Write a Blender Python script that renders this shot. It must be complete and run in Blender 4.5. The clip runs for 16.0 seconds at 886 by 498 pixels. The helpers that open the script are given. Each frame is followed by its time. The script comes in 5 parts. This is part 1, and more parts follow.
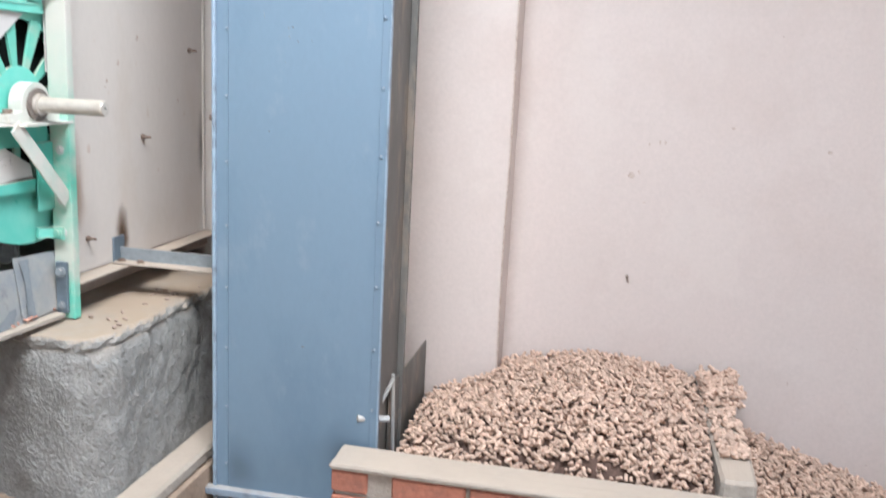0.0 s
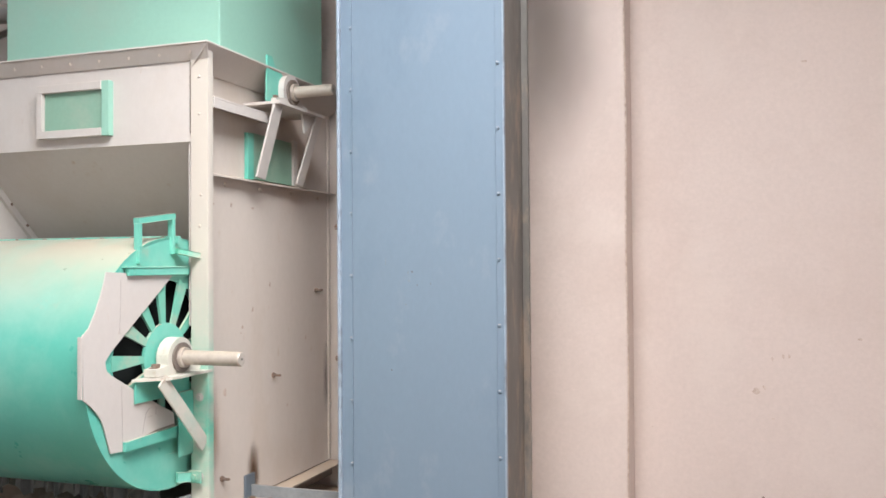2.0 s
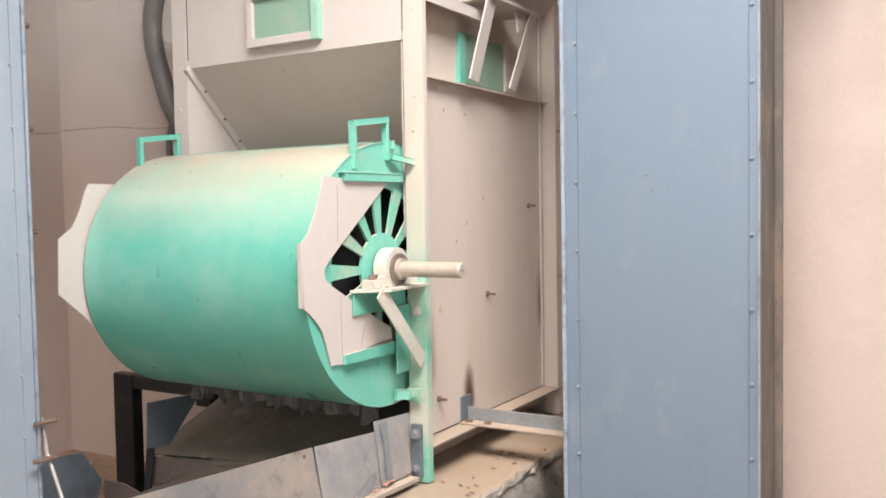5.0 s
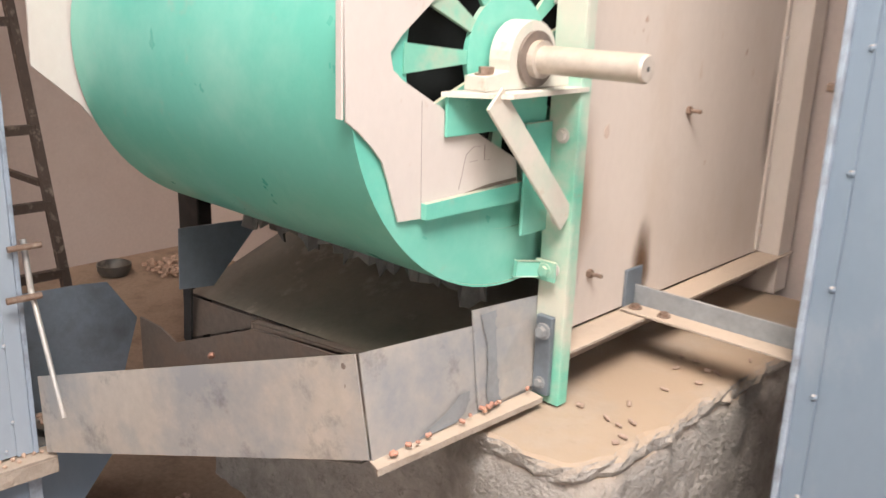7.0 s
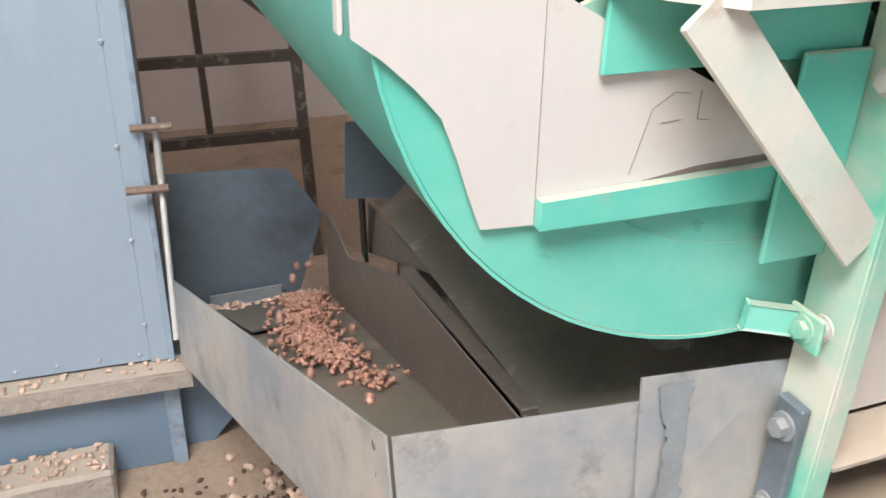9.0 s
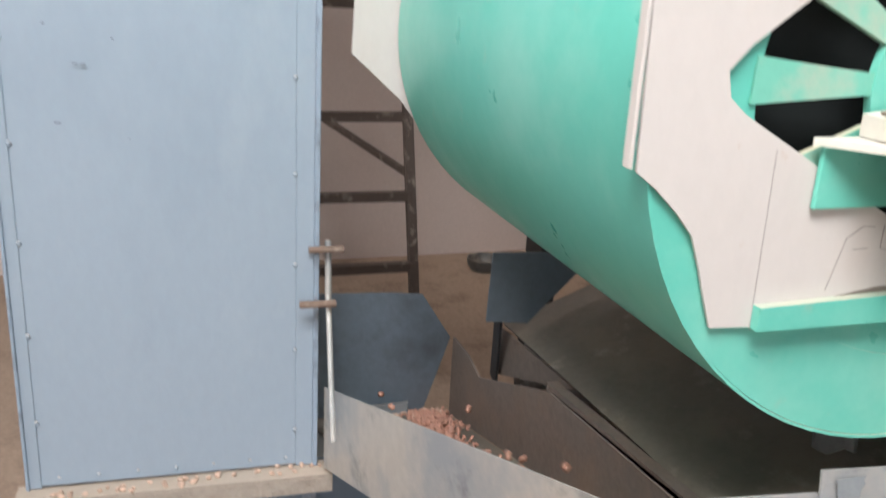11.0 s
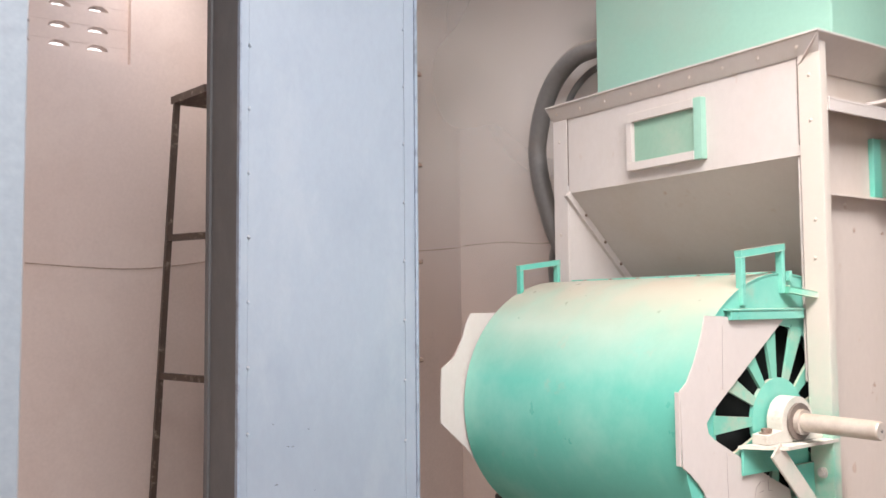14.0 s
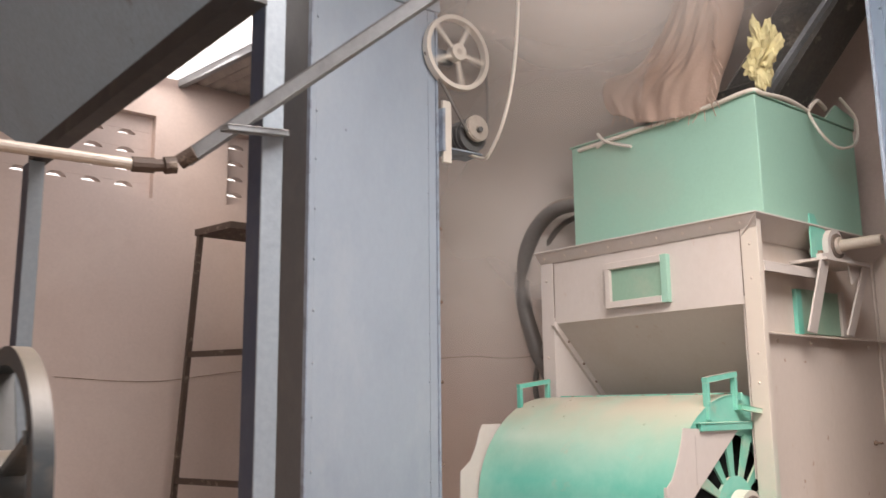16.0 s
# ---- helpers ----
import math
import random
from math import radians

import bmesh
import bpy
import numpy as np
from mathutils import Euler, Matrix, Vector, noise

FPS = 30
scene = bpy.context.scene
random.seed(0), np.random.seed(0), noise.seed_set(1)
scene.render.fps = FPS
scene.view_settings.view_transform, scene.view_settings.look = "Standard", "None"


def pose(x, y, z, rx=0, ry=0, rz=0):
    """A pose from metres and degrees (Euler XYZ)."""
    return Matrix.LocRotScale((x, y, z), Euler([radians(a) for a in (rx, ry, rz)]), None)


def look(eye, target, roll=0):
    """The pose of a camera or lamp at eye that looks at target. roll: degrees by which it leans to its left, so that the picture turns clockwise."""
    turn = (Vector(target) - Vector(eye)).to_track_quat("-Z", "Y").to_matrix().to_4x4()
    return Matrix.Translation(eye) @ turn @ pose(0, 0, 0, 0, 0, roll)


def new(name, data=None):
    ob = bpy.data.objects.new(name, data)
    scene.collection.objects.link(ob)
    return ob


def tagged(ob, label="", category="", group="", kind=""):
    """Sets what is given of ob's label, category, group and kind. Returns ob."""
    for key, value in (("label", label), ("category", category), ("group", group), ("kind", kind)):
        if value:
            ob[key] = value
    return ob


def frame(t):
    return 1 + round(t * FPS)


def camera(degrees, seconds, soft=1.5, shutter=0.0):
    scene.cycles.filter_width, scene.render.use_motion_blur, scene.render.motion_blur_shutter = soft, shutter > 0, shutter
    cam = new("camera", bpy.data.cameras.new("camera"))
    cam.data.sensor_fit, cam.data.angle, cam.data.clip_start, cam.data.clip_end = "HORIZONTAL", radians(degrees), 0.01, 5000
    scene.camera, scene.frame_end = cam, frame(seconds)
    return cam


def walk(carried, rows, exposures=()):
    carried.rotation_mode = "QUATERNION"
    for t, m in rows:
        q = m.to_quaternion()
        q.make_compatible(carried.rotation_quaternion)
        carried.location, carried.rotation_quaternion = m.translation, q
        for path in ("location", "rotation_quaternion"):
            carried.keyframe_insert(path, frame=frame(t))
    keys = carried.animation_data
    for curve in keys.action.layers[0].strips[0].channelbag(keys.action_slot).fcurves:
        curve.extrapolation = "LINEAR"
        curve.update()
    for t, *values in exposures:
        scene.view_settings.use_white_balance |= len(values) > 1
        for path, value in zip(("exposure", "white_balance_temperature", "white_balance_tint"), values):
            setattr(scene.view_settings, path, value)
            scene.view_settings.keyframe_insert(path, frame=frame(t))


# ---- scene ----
cam = camera(53.9, 16.0, shutter=0.4)
PATH = [
    (0, (-0.194, 0.098, 1.362), (-0.570, 2.021, 0.962), 2.9),
    (0.5, (-0.184, 0.049, 1.410), (-0.641, 1.981, 1.166), 1.7),
    (1, (-0.175, 0.034, 1.432), (-0.709, 1.959, 1.347), 0.3),
    (1.5, (-0.174, 0.040, 1.460), (-0.765, 1.950, 1.468), -0.3),
    (2, (-0.187, 0.039, 1.491), (-0.835, 1.931, 1.527), -0.4),
    (2.5, (-0.205, 0.041, 1.497), (-0.922, 1.907, 1.551), -0.2),
    (3, (-0.221, 0.049, 1.493), (-1.013, 1.885, 1.548), -0.2),
    (3.5, (-0.237, 0.071, 1.486), (-1.108, 1.871, 1.527), 0.1),
    (4, (-0.251, 0.114, 1.482), (-1.206, 1.871, 1.475), -0.0),
    (4.2, (-0.270, 0.129, 1.466), (-1.246, 1.874, 1.443), -0.2),
    (6.3, (-0.724, 0.744, 1.320), (-1.907, 2.312, 0.941), 1.0),
    (6.5, (-0.766, 0.890, 1.338), (-2.000, 2.397, 0.884), 2.0),
    (7, (-0.921, 1.145, 1.308), (-2.229, 2.551, 0.749), 2.0),
    (7.5, (-1.114, 1.374, 1.300), (-2.473, 2.666, 0.602), 1.7),
    (8, (-1.223, 1.602, 1.284), (-2.698, 2.700, 0.497), 2.7),
    (8.2, (-1.243, 1.705, 1.291), (-2.776, 2.679, 0.453), 2.4),
    (10.3, (-1.294, 1.824, 1.270), (-3.018, 2.316, 0.383), 1.4),
    (10.5, (-1.266, 1.768, 1.277), (-3.012, 2.269, 0.440), 1.9),
    (11, (-1.178, 1.532, 1.301), (-2.978, 2.150, 0.687), 3.3),
    (11.5, (-1.057, 1.366, 1.382), (-2.895, 2.048, 0.987), 2.3),
    (12, (-0.894, 1.167, 1.437), (-2.726, 1.947, 1.246), 1.9),
    (12.5, (-0.787, 0.986, 1.473), (-2.592, 1.843, 1.392), 1.3),
    (13, (-0.730, 0.736, 1.488), (-2.467, 1.726, 1.466), 0.4),
    (13.5, (-0.641, 0.567, 1.509), (-2.336, 1.628, 1.547), 0.2),
    (14, (-0.489, 0.379, 1.507), (-2.151, 1.485, 1.636), -0.5),
    (14.5, (-0.402, 0.191, 1.545), (-2.004, 1.375, 1.727), -0.8),
    (15, (-0.346, -0.006, 1.561), (-1.881, 1.252, 1.806), -1.0),
    (15.5, (-0.283, -0.154, 1.577), (-1.786, 1.131, 1.878), -1.1),
    (16, (-0.186, -0.297, 1.554), (-1.710, 0.948, 1.908), -0.6),
]
walk(cam, [(t, look(eye, target, roll)) for t, eye, target, roll in PATH],
     [(0, 0.13, 5500, 3), (1.5, -0.06, 6000, 7), (3.5, -0.11, 6450, 11), (4.2, -0.03, 6550, 12), (7, 0.24, 6800, 13), (8, 0.36, 6400, 9), (10.5, 0.13, 6050, 5), (11.0, 0.14, 6150, 7), (11.5, 0.08, 6250, 9), (12.5, 0.04, 6300, 12), (13.2, 0.03, 6350, 13), (14.5, 0.09, 6600, 16), (15.5, -0.13, 6850, 17), (16, -0.42, 6950, 17)])

# ---- world, sun, large lights ----
world = bpy.data.worlds.new("world")
scene.world = world
world.use_nodes = True
_sky = world.node_tree.nodes.new("ShaderNodeTexSky")
_sky.sky_type, _sky.sun_disc, _sky.sun_elevation, _sky.sun_rotation = "NISHITA", False, radians(52), radians(150)
_sky.dust_density, _sky.ozone_density = 6.0, 0.4
world.node_tree.links.new(_sky.outputs[0], world.node_tree.nodes["Background"].inputs[0])
world.node_tree.nodes["Background"].inputs[1].default_value = 0.34


def opening_light(name, eye, target, w, h, power, colour):
    """Daylight that enters by an opening of that size."""
    data = bpy.data.lights.new(name, "AREA")
    data.shape, data.size, data.size_y, data.energy, data.color = "RECTANGLE", w, h, power, colour
    ob = new(name, data)
    ob.matrix_world = look(eye, target)
    return ob


opening_light("door_daylight", (-1.2, -3.45, 1.6), (-1.2, 0, 1.6), 3.4, 2.9, 24, (1.0, 0.985, 0.97))
opening_light("side_door_daylight", (3.30, 0.4, 1.75), (0, 0.4, 1.75), 2.8, 2.9, 38, (1.0, 0.985, 0.97))
opening_light("skylight_daylight", (-0.55, 0.92, 3.60), (-0.75, 0.95, 0), 1.9, 1.3, 200, (1.0, 0.985, 0.965))
opening_light("west_bay_daylight", (-4.1, 1.33, 3.41), (-4.0, 1.6, 0), 1.5, 0.45, 12, (1.0, 0.985, 0.965))


# ---- materials ----
def material(name, colour, rough=0.6, metal=0.0, grain=0.12, grain_scale=60.0, stain=None, stain_amount=0.35, stain_scale=2.5,
             bump=0.15, bump_scale=90.0, dust=0.0, dust_colour=(0.50, 0.40, 0.30), blotch=0.5, rand=0.0, stretch=(1, 1, 1), spec=0.5, fade=None, relief=1.0, specks=None):
    """Colour with grain, stains of a second colour, fine relief, and dust that has settled on faces that look up."""
    mat = bpy.data.materials.new(name)
    mat.use_nodes = True
    nt = mat.node_tree
    n, l = nt.nodes, nt.links
    bsdf = n["Principled BSDF"]
    bsdf.inputs["Roughness"].default_value, bsdf.inputs["Metallic"].default_value = rough, metal
    bsdf.inputs["Specular IOR Level"].default_value = spec
    geo = n.new("ShaderNodeNewGeometry")
    mapping = n.new("ShaderNodeMapping")
    mapping.inputs["Scale"].default_value = stretch
    l.new(geo.outputs["Position"], mapping.inputs[0])

    def tex(scale, detail, rough_=0.6):
        t = n.new("ShaderNodeTexNoise")
        t.inputs["Scale"].default_value, t.inputs["Detail"].default_value, t.inputs["Roughness"].default_value = scale, detail, rough_
        l.new(mapping.outputs[0], t.inputs["Vector"])
        return t.outputs["Fac"]

    def mix(fac, a, b):
        m = n.new("ShaderNodeMix")
        m.data_type = "RGBA"
        for sock, v in ((m.inputs[0], fac), (m.inputs[6], a), (m.inputs[7], b)):
            if hasattr(v, "links"):
                l.new(v, sock)
            else:
                sock.default_value = v if isinstance(v, (int, float)) else (*v, 1)
        return m.outputs[2]

    def ramp(fac, lo, hi):
        m = n.new("ShaderNodeMapRange")
        m.inputs[1].default_value, m.inputs[2].default_value = lo, hi
        l.new(fac, m.inputs[0])
        return m.outputs[0]

    def times(a, k):
        m = n.new("ShaderNodeMath")
        m.operation = "MULTIPLY"
        l.new(a, m.inputs[0])
        if hasattr(k, "links"):
            l.new(k, m.inputs[1])
        else:
            m.inputs[1].default_value = k
        return m.outputs[0]

    dark = tuple(c * (1 - grain) for c in colour)
    light = tuple(min(1, c * (1 + grain)) for c in colour)
    col = mix(ramp(tex(grain_scale, 6, 0.7), 0.3, 0.7), dark, light)
    col = mix(times(ramp(tex(1.3, 3), 0.35, 0.65), 0.25), col, tuple(c * 0.88 for c in colour))
    if stain:
        col = mix(times(ramp(tex(stain_scale, 8, 0.65), blotch, blotch + 0.22), stain_amount), col, stain)
    if specks:
        colour2, amount2, scale2, blotch2 = specks
        col = mix(times(ramp(tex(scale2, 9, 0.7), blotch2, blotch2 + 0.09), amount2), col, colour2)
    if fade:
        z0, z1, second = fade
        sp = n.new("ShaderNodeSeparateXYZ")
        l.new(geo.outputs["Position"], sp.inputs[0])
        wob = n.new("ShaderNodeMath")
        wob.operation = "MULTIPLY_ADD"
        l.new(tex(9, 3), wob.inputs[0])
        wob.inputs[1].default_value = 0.12
        l.new(sp.outputs[2], wob.inputs[2])
        col = mix(ramp(wob.outputs[0], z0 + 0.06, z1 + 0.06), col, second)
    if rand:
        info = n.new("ShaderNodeObjectInfo")
        geo_r = geo.outputs["Random Per Island"]
        add = n.new("ShaderNodeMath")
        add.operation = "FRACT"
        sm = n.new("ShaderNodeMath")
        sm.operation = "ADD"
        l.new(info.outputs["Random"], sm.inputs[0])
        l.new(geo_r, sm.inputs[1])
        l.new(sm.outputs[0], add.inputs[0])
        col = mix(times(add.outputs[0], rand), col, tuple(c * 0.35 for c in colour))
    if dust:
        sep = n.new("ShaderNodeSeparateXYZ")
        l.new(geo.outputs["Normal"], sep.inputs[0])
        up = ramp(sep.outputs[2], 0.25, 0.95)
        col = mix(times(times(up, ramp(tex(5, 5), -0.1, 0.55)), dust), col, dust_colour)
    l.new(col, bsdf.inputs["Base Color"])
    if bump:
        b = n.new("ShaderNodeBump")
        b.inputs["Strength"].default_value, b.inputs["Distance"].default_value = bump, 0.004 * relief
        l.new(tex(bump_scale, 5, 0.6), b.inputs["Height"])
        l.new(b.outputs[0], bsdf.inputs["Normal"])
        if dust > 0.7:
            soft = n.new("ShaderNodeMapRange")
            soft.inputs[3].default_value, soft.inputs[4].default_value = bump, bump * 0.12
            l.new(up, soft.inputs[0])
            l.new(soft.outputs[0], b.inputs["Strength"])
    r = n.new("ShaderNodeMapRange")
    r.inputs[3].default_value, r.inputs[4].default_value = max(0.05, rough - 0.1), min(1, rough + 0.12)
    l.new(tex(9, 4), r.inputs[0])
    l.new(r.outputs[0], bsdf.inputs["Roughness"])
    return mat


PLASTER = material("plaster", (0.565, 0.477, 0.437), 0.9, stain=(0.45, 0.355, 0.31), stain_amount=0.4, stain_scale=1.6, specks=((0.64, 0.56, 0.51), 0.22, 2.6, 0.52), grain=0.05, bump=0.25, bump_scale=14)
FLOOR = material("dusty_concrete_floor", (0.34, 0.245, 0.18), 0.95, stain=(0.14, 0.09, 0.065), stain_amount=0.7, stain_scale=5, specks=((0.36, 0.27, 0.20), 0.5, 22, 0.56), grain=0.2, bump=0.6, bump_scale=30)
CONCRETE = material("rough_concrete", (0.31, 0.295, 0.28), 0.95, stain=(0.17, 0.16, 0.15), stain_amount=0.6, stain_scale=7, grain=0.25, grain_scale=25, bump=1.0, bump_scale=75, relief=3.6, dust=0.95, dust_colour=(0.36, 0.27, 0.195), specks=((0.12, 0.11, 0.10), 0.5, 38, 0.57))
MORTAR = material("dusty_mortar", (0.36, 0.31, 0.265), 0.95, stain=(0.25, 0.2, 0.17), stain_amount=0.5, stain_scale=12, bump=0.9, bump_scale=40, relief=2.5, dust=0.8, dust_colour=(0.45, 0.36, 0.285))
BRICK = material("red_brick", (0.40, 0.155, 0.10), 0.92, stain=(0.20, 0.10, 0.075), stain_amount=0.8, stain_scale=16, grain=0.25, bump=0.8, bump_scale=60, rand=0.35)
# Elevator blue, lighter copy: the stronger light on it is in the colour.
BLUE_LIT = material("blue_paint_lit", (0.30, 0.36, 0.43), 0.42, stain=(0.225, 0.28, 0.35), stain_amount=0.5, stain_scale=2.4, grain=0.03, bump=0.05, bump_scale=6, dust=0.6, stretch=(1, 1, 0.5), spec=0.4, specks=((0.37, 0.42, 0.47), 0.3, 2.2, 0.52))
# Darker copy of the elevator blue, with the weaker light coloured in.
BLUE_SHADED = material("blue_paint_shaded", (0.165, 0.222, 0.29), 0.42, stain=(0.10, 0.15, 0.215), stain_amount=0.6, stain_scale=2.2, grain=0.03, bump=0.05, bump_scale=6, dust=0.6, stretch=(1, 1, 0.5), spec=0.4, specks=((0.24, 0.28, 0.33), 0.35, 6, 0.57))
BLUE_EDGE = material("worn_blue_edge", (0.27, 0.33, 0.41), 0.55, stain=(0.09, 0.085, 0.085), stain_amount=0.75, stain_scale=14, grain=0.1, bump=0.2, dust=0.6)
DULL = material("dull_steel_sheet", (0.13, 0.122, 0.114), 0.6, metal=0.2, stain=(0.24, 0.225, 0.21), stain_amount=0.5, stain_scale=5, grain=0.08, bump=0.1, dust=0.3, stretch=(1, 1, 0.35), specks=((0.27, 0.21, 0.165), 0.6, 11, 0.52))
WHITE = material("dusty_white_paint", (0.54, 0.505, 0.485), 0.6, stain=(0.48, 0.415, 0.36), stain_amount=0.4, stain_scale=3.2, grain=0.03, bump=0.06, bump_scale=20, dust=0.4, dust_colour=(0.62, 0.50, 0.39), spec=0.35, stretch=(1, 1, 0.6), specks=((0.40, 0.26, 0.17), 0.5, 13, 0.635))
CREAM = material("cream_side_paint", (0.565, 0.51, 0.47), 0.6, stain=(0.45, 0.355, 0.27), stain_amount=0.45, stain_scale=2.2, grain=0.03, bump=0.06, bump_scale=20, dust=0.75, spec=0.35, stretch=(1, 1, 0.5), specks=((0.42, 0.28, 0.18), 0.5, 11, 0.635))
# The paler stain colour paints in the drum's broad glossy highlights as mottling.
GREEN = material("mint_green_paint", (0.12, 0.47, 0.38), 0.30, stain=(0.26, 0.56, 0.47), stain_amount=0.8, stain_scale=2.2, blotch=0.44, grain=0.03, bump=0.04, bump_scale=10, dust=0.92, dust_colour=(0.47, 0.395, 0.315), spec=0.5, specks=((0.40, 0.36, 0.28), 0.35, 7, 0.60))
GREEN_BOX = material("pale_green_paint", (0.28, 0.50, 0.41), 0.6, stain=(0.36, 0.43, 0.36), stain_amount=0.5, stain_scale=1.7, grain=0.03, bump=0.05, dust=0.6)
GREENWHITE = material("overspray_paint", (0.16, 0.50, 0.38), 0.5, stain=(0.56, 0.53, 0.46), stain_amount=1.0, stain_scale=5.5, blotch=0.42, grain=0.04, bump=0.1, dust=0.7)
SPOKEPAINT = material("dusty_green_spoke", (0.16, 0.46, 0.36), 0.5, stain=(0.45, 0.42, 0.34), stain_amount=0.8, stain_scale=9, blotch=0.5, grain=0.04, bump=0.1, dust=0.8)
STRAPPAINT = material("thin_white_overspray", (0.56, 0.535, 0.48), 0.55, stain=(0.30, 0.50, 0.41), stain_amount=0.5, stain_scale=6, blotch=0.5, specks=((0.36, 0.24, 0.16), 0.5, 17, 0.60), grain=0.04, bump=0.1)
LEGPAINT = material("leg_overspray", (0.16, 0.50, 0.38), 0.5, stain=(0.56, 0.53, 0.46), stain_amount=0.9, stain_scale=4.5, blotch=0.42, grain=0.04, bump=0.1, dust=0.7, specks=((0.38, 0.25, 0.17), 0.6, 14, 0.60), fade=(1.02, 1.45, (0.54, 0.50, 0.45)))
PANE = material("green_pane", (0.24, 0.40, 0.31), 0.35, stain=(0.40, 0.44, 0.36), stain_amount=0.5, stain_scale=6, grain=0.05, bump=0.03)
STEEL = material("galvanised_sheet", (0.48, 0.445, 0.405), 0.40, metal=0.3, stain=(0.30, 0.32, 0.345), stain_amount=0.95, stain_scale=4.5, blotch=0.42, specks=((0.13, 0.13, 0.135), 0.6, 4.2, 0.55), grain=0.1, grain_scale=30, bump=0.12, bump_scale=12)
SHAFT = material("dusty_steel_shaft", (0.52, 0.47, 0.42), 0.45, metal=0.3, stain=(0.32, 0.26, 0.21), stain_amount=0.5, stain_scale=14, dust=0.5)
DARKSTEEL = material("blackened_steel", (0.095, 0.094, 0.09), 0.45, metal=0.35, stain=(0.15, 0.125, 0.10), stain_amount=0.7, stain_scale=5, specks=((0.34, 0.31, 0.27), 0.6, 8, 0.57), grain=0.25, bump=0.4, bump_scale=16, dust=0.35)
BROWNSTEEL = material("rusty_steel_sheet", (0.20, 0.165, 0.145), 0.5, metal=0.3, stain=(0.27, 0.19, 0.14), stain_amount=0.6, stain_scale=7, grain=0.15, bump=0.2)
BLUEGREY = material("blue_grey_sheet", (0.155, 0.19, 0.23), 0.38, metal=0.3, stain=(0.07, 0.075, 0.08), stain_amount=0.7, stain_scale=5, grain=0.08, bump=0.1)
BLACK = material("black_paint", (0.03, 0.031, 0.033), 0.5, stain=(0.10, 0.09, 0.08), stain_amount=0.4, stain_scale=10, dust=0.2)
# Near-black colour that stands in for the shade inside the drum.
DRUM_SHADE = material("drum_inside_shade", (0.008, 0.011, 0.011), 0.9, bump=0)
RUST = material("rusty_bolt", (0.22, 0.15, 0.115), 0.7, metal=0.4, stain=(0.42, 0.36, 0.31), stain_amount=0.6, stain_scale=40, bump=0.3)
LADDER = material("splashed_brown_steel", (0.085, 0.06, 0.048), 0.7, stain=(0.50, 0.42, 0.34), stain_amount=0.75, stain_scale=24, blotch=0.56, bump=0.3)
POD = material("peanut_shell", (0.70, 0.49, 0.375), 0.8, stain=(0.30, 0.165, 0.11), stain_amount=0.6, stain_scale=45, grain=0.2, bump=0.6, bump_scale=160, rand=0.55)
# Colour of the husk litter, and of the painted shade between heaped pods.
HUSK_GAP = material("husk_and_gap_shade", (0.09, 0.052, 0.038), 0.95, stain=(0.17, 0.10, 0.075), stain_amount=0.6, stain_scale=60, bump=0.6)
KERNEL = material("red_peanut_kernel", (0.53, 0.27, 0.20), 0.5, stain=(0.55, 0.34, 0.22), stain_amount=0.6, stain_scale=60, bump=0.1, rand=0.5)
JUTE = material("brown_sacking", (0.38, 0.28, 0.23), 0.95, stain=(0.40, 0.30, 0.24), stain_amount=0.4, stain_scale=8, grain=0.2, grain_scale=260, bump=0.5, bump_scale=320)
YELLOW = material("yellow_cloth", (0.62, 0.56, 0.31), 0.9, stain=(0.44, 0.38, 0.2), stain_amount=0.5, stain_scale=18, bump=0.4)
PLASTIC = material("white_plastic", (0.66, 0.62, 0.56), 0.45, grain=0.04, bump=0)
RUBBER = material("black_hose", (0.15, 0.143, 0.137), 0.5, stain=(0.14, 0.12, 0.10), stain_amount=0.5, stain_scale=6, dust=0.6)
GREY = material("grey_painted_steel", (0.25, 0.27, 0.29), 0.5, metal=0.2, stain=(0.13, 0.13, 0.13), stain_amount=0.5, stain_scale=10, dust=0.3)
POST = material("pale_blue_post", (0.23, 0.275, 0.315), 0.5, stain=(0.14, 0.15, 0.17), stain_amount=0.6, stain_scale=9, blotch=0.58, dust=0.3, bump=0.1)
HOPPER = material("smudged_blue_sheet", (0.27, 0.39, 0.50), 0.45, stain=(0.22, 0.29, 0.36), stain_amount=0.6, stain_scale=3, specks=((0.08, 0.08, 0.085), 0.6, 9, 0.63), bump=0.06, bump_scale=8)
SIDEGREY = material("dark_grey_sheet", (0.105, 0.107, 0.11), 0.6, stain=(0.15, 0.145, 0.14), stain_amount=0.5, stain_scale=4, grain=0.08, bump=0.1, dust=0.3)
WHEEL = material("worn_dark_wheel", (0.032, 0.042, 0.048), 0.45, metal=0.1, stain=(0.22, 0.18, 0.14), stain_amount=0.5, stain_scale=9, dust=0.4)
# Dark version of the post's blue: the side's shade is in the colour.
POST_SHADED = material("shaded_post_side", (0.045, 0.06, 0.10), 0.5, stain=(0.10, 0.11, 0.13), stain_amount=0.5, stain_scale=8)
ROOF = material("roof_sheet", (0.42, 0.39, 0.37), 0.7, metal=0.0, stain=(0.12, 0.10, 0.09), stain_amount=0.5, stain_scale=3)
PENCIL = material("pencil_mark", (0.26, 0.23, 0.225), 0.8, bump=0)
SOOT = material("burnt_paint", (0.20, 0.145, 0.10), 0.8, stain=(0.55, 0.46, 0.37), stain_amount=0.9, stain_scale=18, bump=0.1)

SKYGLOW = bpy.data.materials.new("hazy_daylight")
SKYGLOW.use_nodes = True
SKYGLOW.node_tree.nodes["Principled BSDF"].inputs["Emission Color"].default_value = (1, 1, 1, 1)
